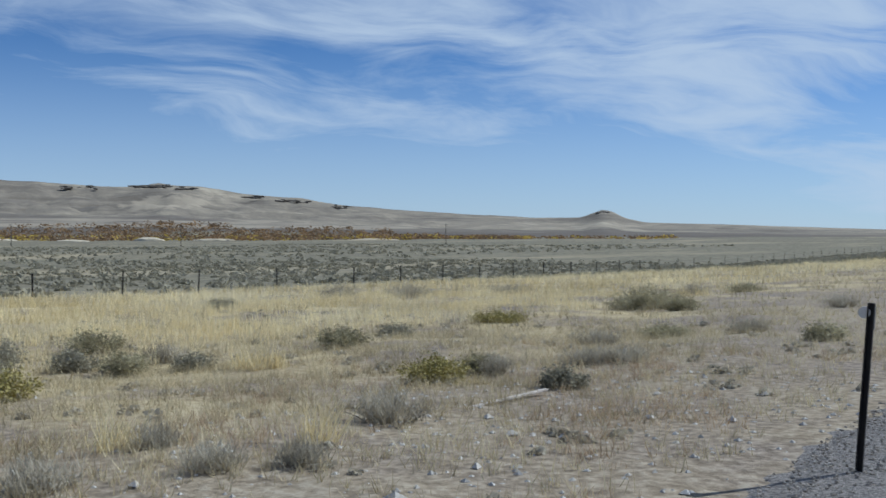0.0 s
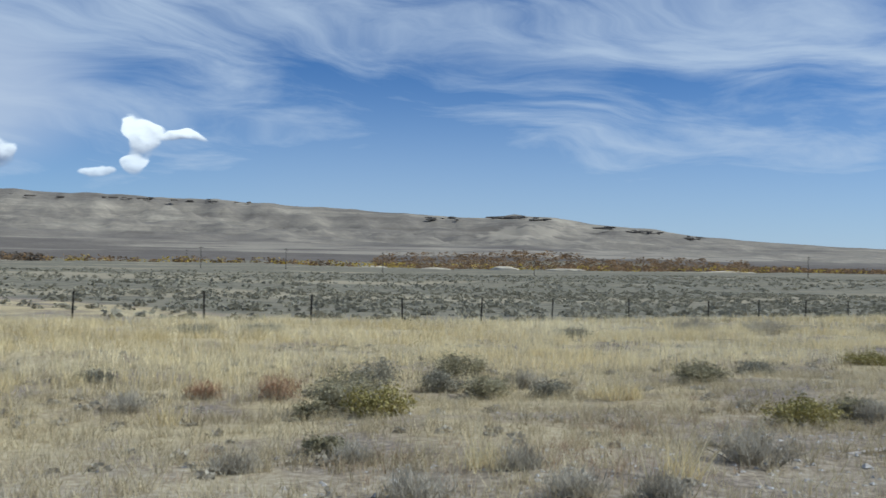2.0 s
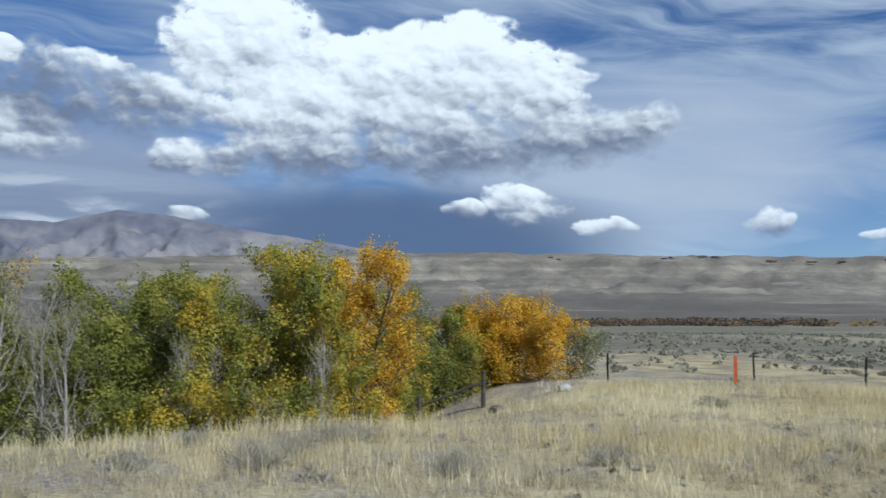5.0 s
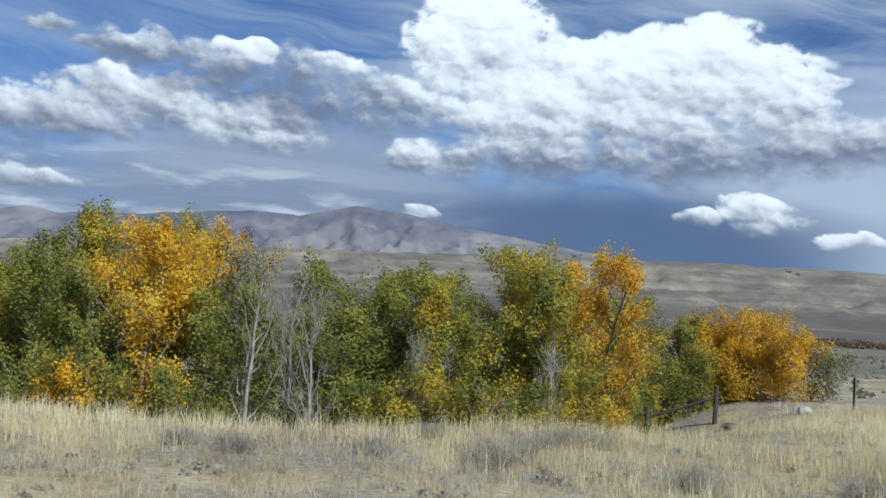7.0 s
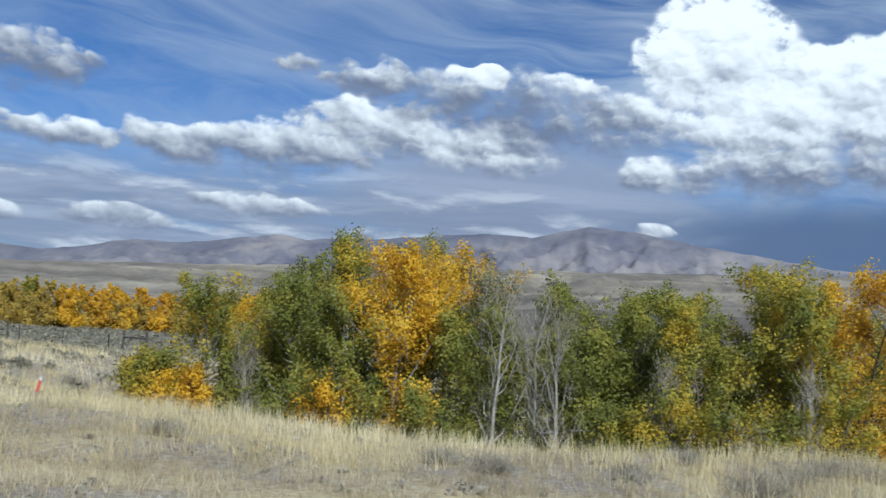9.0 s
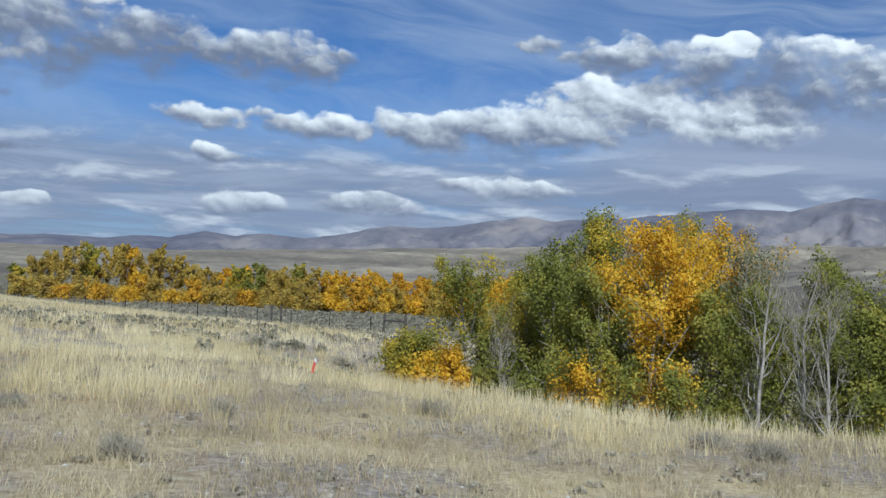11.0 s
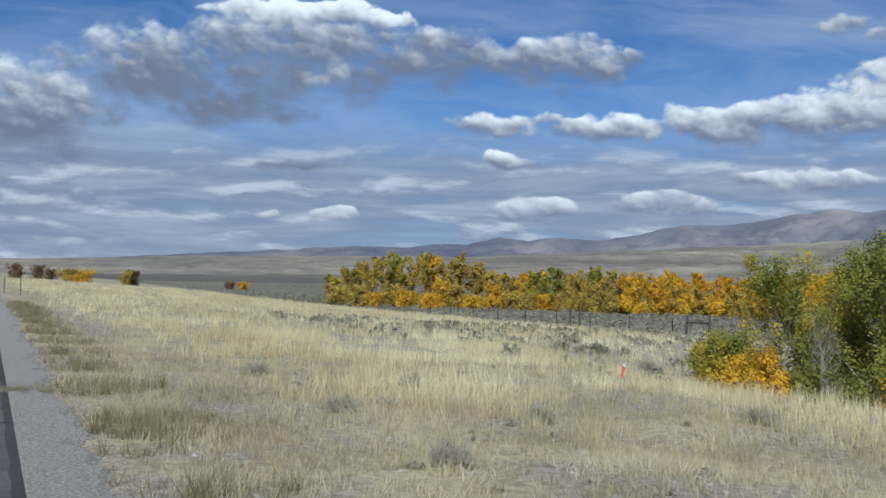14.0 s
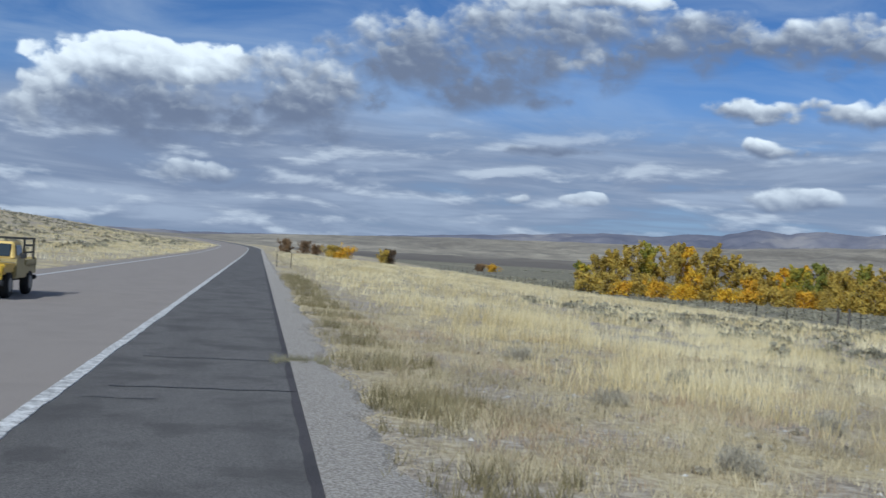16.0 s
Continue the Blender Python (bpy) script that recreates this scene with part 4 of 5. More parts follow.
# ---- fence ----
def fence():
    ob = thing("fence", 42, 0, 0, "wire range fence with dark steel posts", "fence")
    bm = bmesh.new()
    box(bm, 0, 0, 0.50, 0.045, 0.012, 1.5, bevel=0.002)
    box(bm, 0, 0.022, 0.50, 0.010, 0.036, 1.5)
    box(bm, 0, 0.0, 1.26, 0.05, 0.05, 0.03)
    steel = bm_mesh("post", bm, STEEL)
    bm = bmesh.new()
    bmesh.ops.create_cone(bm, cap_ends=True, segments=10, radius1=0.10, radius2=0.085, depth=1.9, matrix=Matrix.Translation((0, 0, 0.55)))
    wood = bm_mesh("post", bm, WOOD_POST)
    ys = [-235 + 5.0 * i for i in range(38)] + [-43.0, -37.0, -32.1, -27.2, -22.1, -16.9, -11.3, -7.05, -1.25] + [55 + 5.0 * i for i in range(36)]
    rng = np.random.default_rng(3)
    for y in ys:
        p = part("post", steel, ob)
        p.matrix_basis = pose(0, y, float(height(42, y)), rng.normal(0, 1.5), rng.normal(0, 1.5), rng.uniform(-20, 20))
        if abs(y) < 100:
            p.matrix_basis = p.matrix_basis @ Matrix.Diagonal((1.6, 1.6, 1.0, 1) if y < 20 else (1.3, 1.3, 0.92, 1))
    for y in (53.6, 51.3, 66.5, 67.9, 3.9, 6.6, 48.0):
        p = part("brace_post", wood, ob, "weathered wooden fence post")
        p.matrix_basis = pose(0, y, float(height(42, y)), rng.normal(0, 1), rng.normal(0, 1), 0)
    for y0, y1 in ((53.6, 51.3), (3.9, 6.6)):
        z0, z1 = float(height(42, y0)) + 1.05, float(height(42, y1)) + 1.05
        part("brace_rail", mesh_of("brace_rail", *tube([(0, y0, z0), (0, y1, z1)], [0.06, 0.06], 8), WOOD_POST), ob, "wooden brace rail")
    for zz in (0.35, 0.65, 0.95, 1.18):
        for ya, yb in ((-235, 4), (48, 220)):
            yy = np.arange(ya, yb + 0.1, 5.0)
            pts = [(0.03, y, float(height(42, y)) + zz) for y in yy]
            part("wire", mesh_of("wire", *tube(pts, [0.0022] * len(pts), 3), WIRE), ob)


fence()


def marker_post(x, y, h, w, mat, label, lean=0.0, cap=True, turn=0.0):
    ob = thing("marker_post", x, y, float(height(x, y)), label, "marker post", turn=turn)
    bm = bmesh.new()
    box(bm, 0, 0, h / 2 - 0.15, w, 0.02, h + 0.3, Matrix.Rotation(radians(lean), 4, "Y"), 0.004)
    part("shaft", bm_mesh("shaft", bm, mat), ob)
    if cap:
        bm = bmesh.new()
        box(bm, math.sin(radians(lean)) * h * 0.96, -0.014, h * 0.94, w * 0.9, 0.008, 0.10)
        part("band", bm_mesh("band", bm, PAINT), ob, "pale band")


fx, fy = 41.5, 41.5 / math.tan(radians(98.2)) - 0.25
marker_post(fx, fy, 1.15, 0.14, ORANGE, "orange flexible marker post beside the fence", turn=82.0)


def delineator(x, y, z, h, label, reflector=True):
    ob = thing("delineator_post", x, y, z, label, "road marker", "road delineators")
    bm = bmesh.new()
    box(bm, 0, 0, h / 2 - 0.2, 0.044, 0.008, h + 0.4, bevel=0.0015)
    box(bm, -0.020, 0.013, h / 2 - 0.2, 0.008, 0.028, h + 0.4)
    box(bm, 0.020, 0.013, h / 2 - 0.2, 0.008, 0.028, h + 0.4)
    part("channel", bm_mesh("channel", bm, STEEL), ob)
    if reflector:
        bm = bmesh.new()
        bmesh.ops.create_cone(bm, cap_ends=True, segments=20, radius1=0.042, radius2=0.042, depth=0.014,
                              matrix=Matrix.Translation((0.045, 0.0, h - 0.07)) @ Matrix.Rotation(radians(90), 4, "X"))
        part("reflector", bm_mesh("reflector", bm, SILVER), ob, "round silver reflector")
        bm = bmesh.new()
        box(bm, 0.0, -0.006, h - 0.10, 0.056, 0.006, 0.17, bevel=0.002)
        part("backing_plate", bm_mesh("backing_plate", bm, SILVER), ob, "pale metal plate")
    return ob


d0 = delineator(1.84, -7.95, -0.05, 1.2, "dark steel delineator post with silver reflector in gravel")
d0.rotation_euler[1] = radians(-3.4)
delineator(1.45, 83.0, -0.05, 1.2, "dark steel delineator post on the verge", False)
delineator(2.5, 80.0, -0.05, 1.2, "dark steel delineator post on the verge", False)


# ---- utility poles ----
def pole(az, d, h):
    x, y = polar(az, d)
    ob = thing("utility_pole", x, y, float(height(x, y)), "thin weathered wooden utility pole on the flat", "pole", "utility poles")
    part("shaft", mesh_of("shaft", *tube([(0, 0, -0.5), (0, 0, h)], [0.16, 0.11], 8), WOOD_POST), ob)
    bm = bmesh.new()
    box(bm, 0, 0, h - 0.5, 0.10, 2.2, 0.12)
    part("crossarm", bm_mesh("crossarm", bm, WOOD_POST), ob)


for az in (111.3, 116.0, 121.5, 130.2, 145.1):
    pole(az, 420, 9.0)
for az, d, h in ((34.2, 900, 24), (45.0, 900, 22), (39.6, 1000, 20), (72.0, 800, 14), (110.5, 700, 10)):
    pole(az, d, h)


# ---- shrubs ----
def ground_at(az, el, eye=(0.25, 0.0)):
    """Where a line of sight from the verge meets the ground."""
    d = np.arange(3.0, 90.0, 0.05)
    x, y = eye[0] + d * math.sin(radians(az)), eye[1] + d * math.cos(radians(az))
    z = height(x, y)
    i = int(np.argmax(1.65 + d * math.tan(radians(el)) <= z))
    return float(x[i]), float(y[i]), float(z[i])


def shrub(az, el, r, h, mat, label, seed, twiggy=False, eye=(0.25, 0.0)):
    x, y, z = ground_at(az, el, eye)
    rng = np.random.default_rng(seed)
    ob = thing("shrub", x, y, z, label, "shrub", "shrubs on the verge")
    stems, C = [], []
    n = int(26 + 30 * r)
    for i in range(n):
        q, k = rng.uniform(0, 6.283), math.sqrt(rng.uniform(0, 1))
        foot = np.array([math.cos(q), math.sin(q), 0]) * r * 0.35 * k
        tip = np.array([math.cos(q) * r * k * rng.uniform(0.7, 1.15), math.sin(q) * r * k * rng.uniform(0.7, 1.15), h * 0.68 * (1.05 - 0.5 * k * k) * rng.uniform(0.6, 1.05)])
        mid = (foot + tip) / 2 + np.array([0, 0, 0.06 * h]) + rng.normal(0, 0.03, 3)
        stems.append(tube([foot - [0, 0, 0.05], mid, tip], [0.010, 0.007, 0.003], 3))
        for f in np.linspace(0.25, 1.0, 7):
            p = foot * (1 - f) ** 2 + 2 * mid * f * (1 - f) + tip * f * f
            C.append(p + rng.normal(0, 0.035 + 0.04 * r, (11, 3)))
    C = np.concatenate(C)
    C[:, 2] = np.abs(C[:, 2])
    part("stem_clump", mesh_of("stem_clump", *join(stems), BRUSH_GREY), ob)
    if twiggy:
        B = C[rng.choice(len(C), len(C) // 3)]
        part("twiggy_crown", mesh_of("twiggy_crown", *blades(B, rng.uniform(0.05, 0.13, len(B)) * (0.6 + r), np.full(len(B), 0.009), rng.uniform(0.2, 0.9, len(B)), rng), mat), ob)
    else:
        V1, F1 = leaves(C, 0.036, rng, 0.8)
        part("foliage", mesh_of("foliage", V1, F1, mat), ob)
    return ob


OL, GR, RE, YE = "rounded olive-green rabbitbrush in dry grass", "twiggy grey sagebrush in dry grass", "dried russet weed in dry grass", "low yellow-green brush in dry grass"
S0, S3, S5, S14 = (0.24, -0.58), (0.33, -0.23), (0.47, -0.26), (0.16, 0.88)
SHRUBS = (
    (120.4, -8.8, 0.55, 0.75, "o", S3), (122.3, -9.05, 0.5, 0.5, "y", S3), (121.9, -7.7, 0.55, 0.7, "s", S3), (126.7, -6.75, 0.6, 0.6, "o", S3), (125.6, -7.7, 0.42, 0.45, "s", S3),
    (128.3, -8.0, 0.42, 0.5, "o", S3), (130.4, -7.4, 0.42, 0.42, "g", S3), (131.9, -7.8, 0.36, 0.3, "s", S3), (116.6, -8.2, 0.42, 0.5, "r", S3), (112.5, -8.1, 0.32, 0.3, "r", S3),
    (108.6, -8.8, 0.40, 0.36, "g", S3), (91.4, -8.3, 0.42, 0.28, "g", S3), (119.6, -11.2, 0.20, 0.22, "o", S3), (106.5, -7.1, 0.35, 0.22, "s", S3), (114.5, -12.2, 0.24, 0.13, "g", S3),
    (121.3, -11.6, 0.18, 0.13, "g", S3), (118.6, -9.2, 0.22, 0.25, "o", S3), (111.5, -4.5, 0.9, 0.3, "s", S3), (115.3, -4.4, 0.9, 0.3, "s", S3), (97.0, -5.0, 0.5, 0.25, "s", S3),
    (144.5, -8.8, 0.62, 0.42, "y", S0), (142.0, -11.1, 0.46, 0.40, "g", S0), (153.3, -7.6, 0.50, 0.15, "g", S0), (155.4, -7.4, 0.48, 0.17, "g", S0), (152.0, -9.0, 0.30, 0.32, "s", S0),
    (156.9, -4.4, 1.1, 1.0, "o", S0), (155.6, -4.5, 0.8, 0.6, "o", S0), (158.4, -4.5, 0.7, 0.45, "o", S0), (139.0, -6.7, 0.55, 0.42, "o", S0), (157.5, -6.0, 0.5, 0.25, "o", S0), (153.7, -6.5, 0.5, 0.3, "g", S0),
    (166.9, -4.1, 0.65, 0.4, "g", S0), (166.0, -5.9, 0.42, 0.36, "o", S0), (148.3, -5.3, 0.8, 0.25, "y", S0), (142.2, -6.2, 0.4, 0.32, "s", S0), (132.4, -4.5, 0.6, 0.42, "s", S0),
    (139.0, -3.9, 1.1, 0.6, "g", S0), (142.8, -3.9, 1.2, 0.6, "g", S0), (148.8, -3.7, 1.0, 0.5, "g", S0), (131.8, -13.4, 0.26, 0.16, "g", S0), (122.6, -14.0, 0.34, 0.24, "g", S0), (128.9, -12.0, 0.2, 0.15, "g", S0),
    (148.0, -8.3, 0.35, 0.3, "g", S0), (146.9, -8.2, 0.3, 0.32, "o", S0), (136.9, -13.2, 0.2, 0.14, "g", S0), (162.0, -5.6, 0.45, 0.3, "g", S0), (161.8, -3.4, 0.8, 0.4, "o", S0), (159.2, -3.5, 0.7, 0.35, "g", S0),
    (71.2, -8.8, 0.75, 0.55, "g", S5), (82.5, -9.2, 0.52, 0.5, "g", S5), (76.2, -7.2, 0.9, 0.36, "g", S5), (64.7, -8.4, 0.5, 0.22, "g", S5), (85.0, -5.5, 0.45, 0.25, "g", S5), (73.5, -7.8, 0.5, 0.4, "g", S5),
    (68.0, -7.3, 0.5, 0.3, "g", S5), (57.0, -8.6, 0.4, 0.25, "g", S5), (54.0, -8.2, 0.4, 0.25, "g", S5), (30.4, -8.1, 0.22, 0.30, "g", S14), (25.4, -10.6, 0.3, 0.26, "g", S14), (36.2, -4.9, 0.5, 0.4, "g", S14),
    (14.2, -5.6, 0.3, 0.3, "g", S14), (42.5, -7.6, 0.4, 0.25, "g", S14), (23.0, -6.3, 0.35, 0.3, "g", S14), (19.0, -7.7, 0.3, 0.2, "g", S14),
)
sx, sy, _ = ground_at(34.9, -5.4, S14)
marker_post(sx, sy, 0.34, 0.07, RED, "small red marker stake on the clay slope", 12.0, turn=-36.0)
KINDS = {"o": (BRUSH_OLIVE, OL, False), "g": (BRUSH_GREY, GR, True), "s": (BRUSH_SAGE, GR, False), "r": (BRUSH_RED, RE, True), "y": (BRUSH_YELLOW, YE, False)}
for k, (az, el, r, h, key, eye) in enumerate(SHRUBS):
    mat, label, twiggy = KINDS[key]
    shrub(az, el, r, h, mat, label, 900 + k, twiggy, eye)


# ---- grass and sage ----
def spots(n, x0, x1, y0, y1, rng, thin=None):
    B = np.stack([rng.uniform(x0, x1, n), rng.uniform(y0, y1, n), np.zeros(n)], 1)
    if thin is not None:
        B = B[rng.uniform(0, 1, n) < thin(B[:, 0], B[:, 1])]
    B[:, 2] = height(B[:, 0], B[:, 1]) - 0.01
    return B


def tufts(B, n, spread, rng):
    """n feet round every spot."""
    C = np.repeat(B, n, 0)
    C[:, :2] += rng.normal(0, spread, (len(C), 2))
    return C


def lay(name, B, h, w, lean, mat, label, rng, hs=0.4):
    n = len(B)
    hh = h * rng.uniform(1 - hs, 1 + hs, n)
    tagged(new(name, mesh_of(name, *blades(B, hh, np.full(n, w) * rng.uniform(0.6, 1.4, n), rng.uniform(0.05, lean, n), rng), mat)), label, "grass", kind="stuff")


def belt_x(y):
    """Where the grass gives way to sagebrush; it narrows far behind the camera."""
    return 42.5 - np.minimum(np.clip(-66 - np.asarray(y, float), 0, None) * 0.35, 26)


def tall_share(x, y):
    """Where the tall straw grows: a belt towards the fence, more of it ahead along the road."""
    start = 14.0 - 10.0 * step(y, 4, 17)
    d = np.hypot(x - 35, y - 20)
    belt = step(x, start - 2.5, start + 3.0) * (1 - 0.55 * step(x, 34, 43)) * (1 - step(d, 21, 15) * 0.75)
    belt = belt * step(belt_x(y) - x, -3, 3)
    return belt * np.clip(0.50 + 1.0 * waves(x, y, 6.0, 41, 3), 0.06, 1)


def open_verge(x, y):
    """Grass begins past the gravel, which is wider behind the camera."""
    edge = 1.15 + 1.35 * step(y, -2.5, -4.0)
    return step(x, edge, edge + 1.0)


def grasses():
    rng = np.random.default_rng(17)
    n_up = lambda x, y: tall_share(x, y) * step(48 - np.hypot(x, y), 0, 14)
    B = spots(42000, 4, 44, -40, 48, rng, n_up)
    lay("tall_grass", tufts(B, 11, 0.09, rng), 0.34, 0.012, 0.5, STRAW, "tall pale straw-coloured grass", rng)
    far = lambda x, y: tall_share(x, y) * (1 - step(48 - np.hypot(x, y), 0, 14))
    B = spots(46000, 3, 44, -190, 210, rng, far)
    lay("tall_grass", tufts(B, 5, 0.16, rng), 0.36, 0.035, 0.45, STRAW, "tall pale straw-coloured grass by the fence", rng)
    near = lambda x, y: open_verge(x, y) * (1 - 0.65 * step(x, 7.5, 4.5) * step(y, -2, -5)) * (1 - 0.65 * tall_share(x, y)) * step(30 - np.hypot(x, y), 0, 16) * np.clip(0.55 + 0.7 * waves(x, y, 1.6, 43, 3), 0.12, 1)
    B = spots(86000, 1.2, 26, -26, 28, rng, near)
    lay("short_grass", tufts(B, 10, 0.055, rng), 0.13, 0.009, 0.9, DRY, "short dull dry grass tufts", rng, 0.6)
    red = lambda x, y: open_verge(x, y) * step(x, 1.6, 2.6) * step(x, 11, 7) * np.clip(0.1 + 1.3 * waves(x, y, 4.0, 47, 3), 0, 1)
    B = spots(12000, 1.4, 11, -16, 26, rng, red)
    lay("short_grass", tufts(B, 9, 0.05, rng), 0.11, 0.009, 0.9, RUSSET, "short reddish dry grass", rng, 0.6)
    mid = lambda x, y: step(x, 1.3, 3.0) * (1 - step(30 - np.hypot(x, y), 0, 16)) * (1 - 0.5 * tall_share(x, y)) * step(belt_x(y) - x, -3, 3)
    B = spots(22000, 1.5, 44, -150, 200, rng, mid)
    lay("short_grass", tufts(B, 6, 0.12, rng), 0.2, 0.028, 0.7, DRY, "short dry grass farther along the verge", rng, 0.5)
    # weeds that crowd onto the gravel
    edge = lambda x, y: step(x, 0.95, 1.7) * step(x, 2.9, 2.0) * np.clip(0.25 + 1.2 * waves(x * 0.4, y, 3.1, 49, 3), 0, 1)
    B = spots(6500, 0.9, 2.9, 3, 60, rng, edge)
    lay("roadside_weeds", tufts(B, 14, 0.05, rng), 0.17, 0.010, 0.8, WEED, "dull olive weeds along the gravel", rng, 0.5)
    B = np.stack([rng.uniform(0.25, 1.1, 40), 15.8 + rng.normal(0, 0.14, 40), np.full(40, -0.03)], 1)
    lay("roadside_weeds", tufts(B, 16, 0.05, rng), 0.10, 0.010, 0.9, BRUSH_OLIVE, "weeds growing from a crack in the shoulder", rng, 0.5)
    # bleached single tufts
    B = np.array([ground_at(a, e, s) for a, e, s in ((92.2, -11.6, S3), (95.9, -11.4, S3), (134.3, -8.0, S0), (133.4, -7.9, S0), (135.4, -7.9, S0), (110.6, -9.6, S3), (137.9, -12.2, S0), (126.6, -12.0, S0))])
    lay("bleached_tufts", tufts(B, 70, 0.10, rng), 0.34, 0.012, 0.7, STRAW, "bleached stiff grass tufts", rng, 0.5)
    # the left side of the road
    lf = lambda x, y: np.clip(0.5 + 0.9 * waves(x, y, 9.0, 53, 3), 0.1, 1)
    B = spots(13000, -40, -9.8, 10, 260, rng, lf)
    lay("tall_grass", tufts(B, 5, 0.2, rng), 0.32, 0.04, 0.5, STRAW, "pale dry grass past the far lane", rng)


grasses()


def sage_field(name, n, x0, x1, y0, y1, size, k, label, rng, thin=None, mat=None):
    B = spots(n, x0, x1, y0, y1, rng, thin)
    s = size * rng.uniform(0.55, 1.45, len(B))
    C = np.repeat(B, k, 0)
    g = rng.normal(0, 1, (len(C), 3))
    g /= np.linalg.norm(g, axis=1)[:, None]
    g *= rng.uniform(0.55, 1.0, len(C))[:, None]
    g[:, 2] = abs(g[:, 2]) * 0.75
    C += g * np.repeat(s, k)[:, None]
    V, F = leaves(C, size * 0.62, rng, 1.0)
    tagged(new(name, mesh_of(name, V, F, mat or BRUSH_SAGE)), label, "sagebrush", kind="stuff")


rng = np.random.default_rng(23)
off_trees = lambda x, y: (np.hypot(x - 36, y - 20) > 24) * (1 - 0.8 * step(y, -24 - 0.1 * x, -8) * step(y, 30, 10) * step(x, 160, 90)) * np.clip(0.75 + 0.6 * waves(x, y, 26, 61, 3), 0.15, 1)
sage_field("sagebrush", 7600, 43.5, 110, -130, 200, 0.44, 18, "grey-green sagebrush on the flat past the fence", rng, off_trees)
sage_field("sagebrush", 6500, 110, 300, -330, 420, 0.75, 12, "grey-green sagebrush farther out on the flat", rng, off_trees)
sage_field("sagebrush", 2600, 16, 44, -235, -66, 0.42, 16, "grey-green sagebrush inside the fence line", rng, lambda x, y: step(x - belt_x(y), -1, 3))
slope = lambda x, y: np.clip(0.2 + 1.2 * waves(x, y, 8, 67, 3), 0, 1) * step(x, 11, 20)
sage_field("sagebrush", 1500, 11, 42, 22, 62, 0.33, 26, "small grey sagebrush on the slope of the hollow", rng, slope)
sage_field("sagebrush", 4200, -130, -16, 30, 300, 0.55, 14, "dark low sagebrush past the far lane", rng, lambda x, y: np.clip(0.4 + 0.9 * waves(x, y, 14, 71, 3), 0.05, 1))
lowgrey = lambda x, y: np.clip(0.1 + 1.1 * waves(x, y, 3.5, 73, 3), 0, 1) * step(x, 2.0, 4.0)
sage_field("low_brush", 3600, 2, 24, -22, 26, 0.10, 26, "small grey low brush among dry grass", rng, lowgrey, BRUSH_GREY)


# ---- small things on the verge ----
def stones():
    rng = np.random.default_rng(29)
    V0 = np.array([(0, 0, 1), (1, 0, 0), (0, 1, 0), (-1, 0, 0), (0, -1, 0), (0, 0, -1)], float)
    F0 = np.array([(0, 1, 2), (0, 2, 3), (0, 3, 4), (0, 4, 1), (5, 2, 1), (5, 3, 2), (5, 4, 3), (5, 1, 4)])
    pieces = []
    B = spots(420, 1.6, 11, -16, 26, rng)
    B = np.concatenate([B, spots(1000, 2.3, 8, -13, -4, rng)])
    for b in B:
        s = rng.uniform(0.008, 0.035) * (1.8 if rng.uniform() < 0.06 else 1)
        V = V0 * rng.uniform(0.6, 1.3, (6, 1)) * s * [1.2, 1.0, 0.7]
        q = rng.uniform(0, 6.28)
        V = V @ np.array([[math.cos(q), -math.sin(q), 0], [math.sin(q), math.cos(q), 0], [0, 0, 1]]).T + b + [0, 0, s * 0.4]
        pieces.append((V, F0))
    V, F = join(pieces)
    tagged(new("stones", mesh_of("stones", V, F, STONE)), "small pale stones on the bare ground", "stones", kind="stuff")
    pieces = []
    B = np.stack([rng.uniform(0.55, 1.35, 5200), rng.uniform(2, 24, 5200), np.full(5200, -0.028)], 1)
    B = np.concatenate([B, np.stack([rng.uniform(0.55, 2.3, 3200), rng.uniform(-11, -4, 3200), np.full(3200, -0.028)], 1)])
    for b in B:
        s = rng.uniform(0.006, 0.018)
        pieces.append((V0 * rng.uniform(0.6, 1.3, (6, 1)) * s * [1.2, 1.0, 0.8] + b, F0))
    V, F = join(pieces)
    tagged(new("gravel", mesh_of("gravel", V, F, GRAVEL)), "loose pale gravel beside the asphalt", "gravel", kind="stuff")


stones()


def boulder(az, el, r, mat, label):
    x, y, z = ground_at(az, el, S5)
    bm = bmesh.new()
    bmesh.ops.create_icosphere(bm, subdivisions=3, radius=r)
    for v in bm.verts:
        v.co *= 1 + 0.35 * noise.noise(v.co * 2.0 / r + Vector((az, el, 0)))
        v.co.z *= 0.7
    ob = new("boulder", bm_mesh("boulder", bm, mat, True))
    ob.matrix_basis = pose(x, y, z + r * 0.35, 0, 0, az)
    tagged(ob, label, "boulder")


boulder(85.1, -5.5, 0.24, LEDGE, "dark weathered boulder in the pale grass")
boulder(88.9, -4.3, 0.26, STONE, "pale boulder in dry grass by the trees")
boulder(46.0, -7.3, 0.07, STONE, "small pale stone in dry grass")


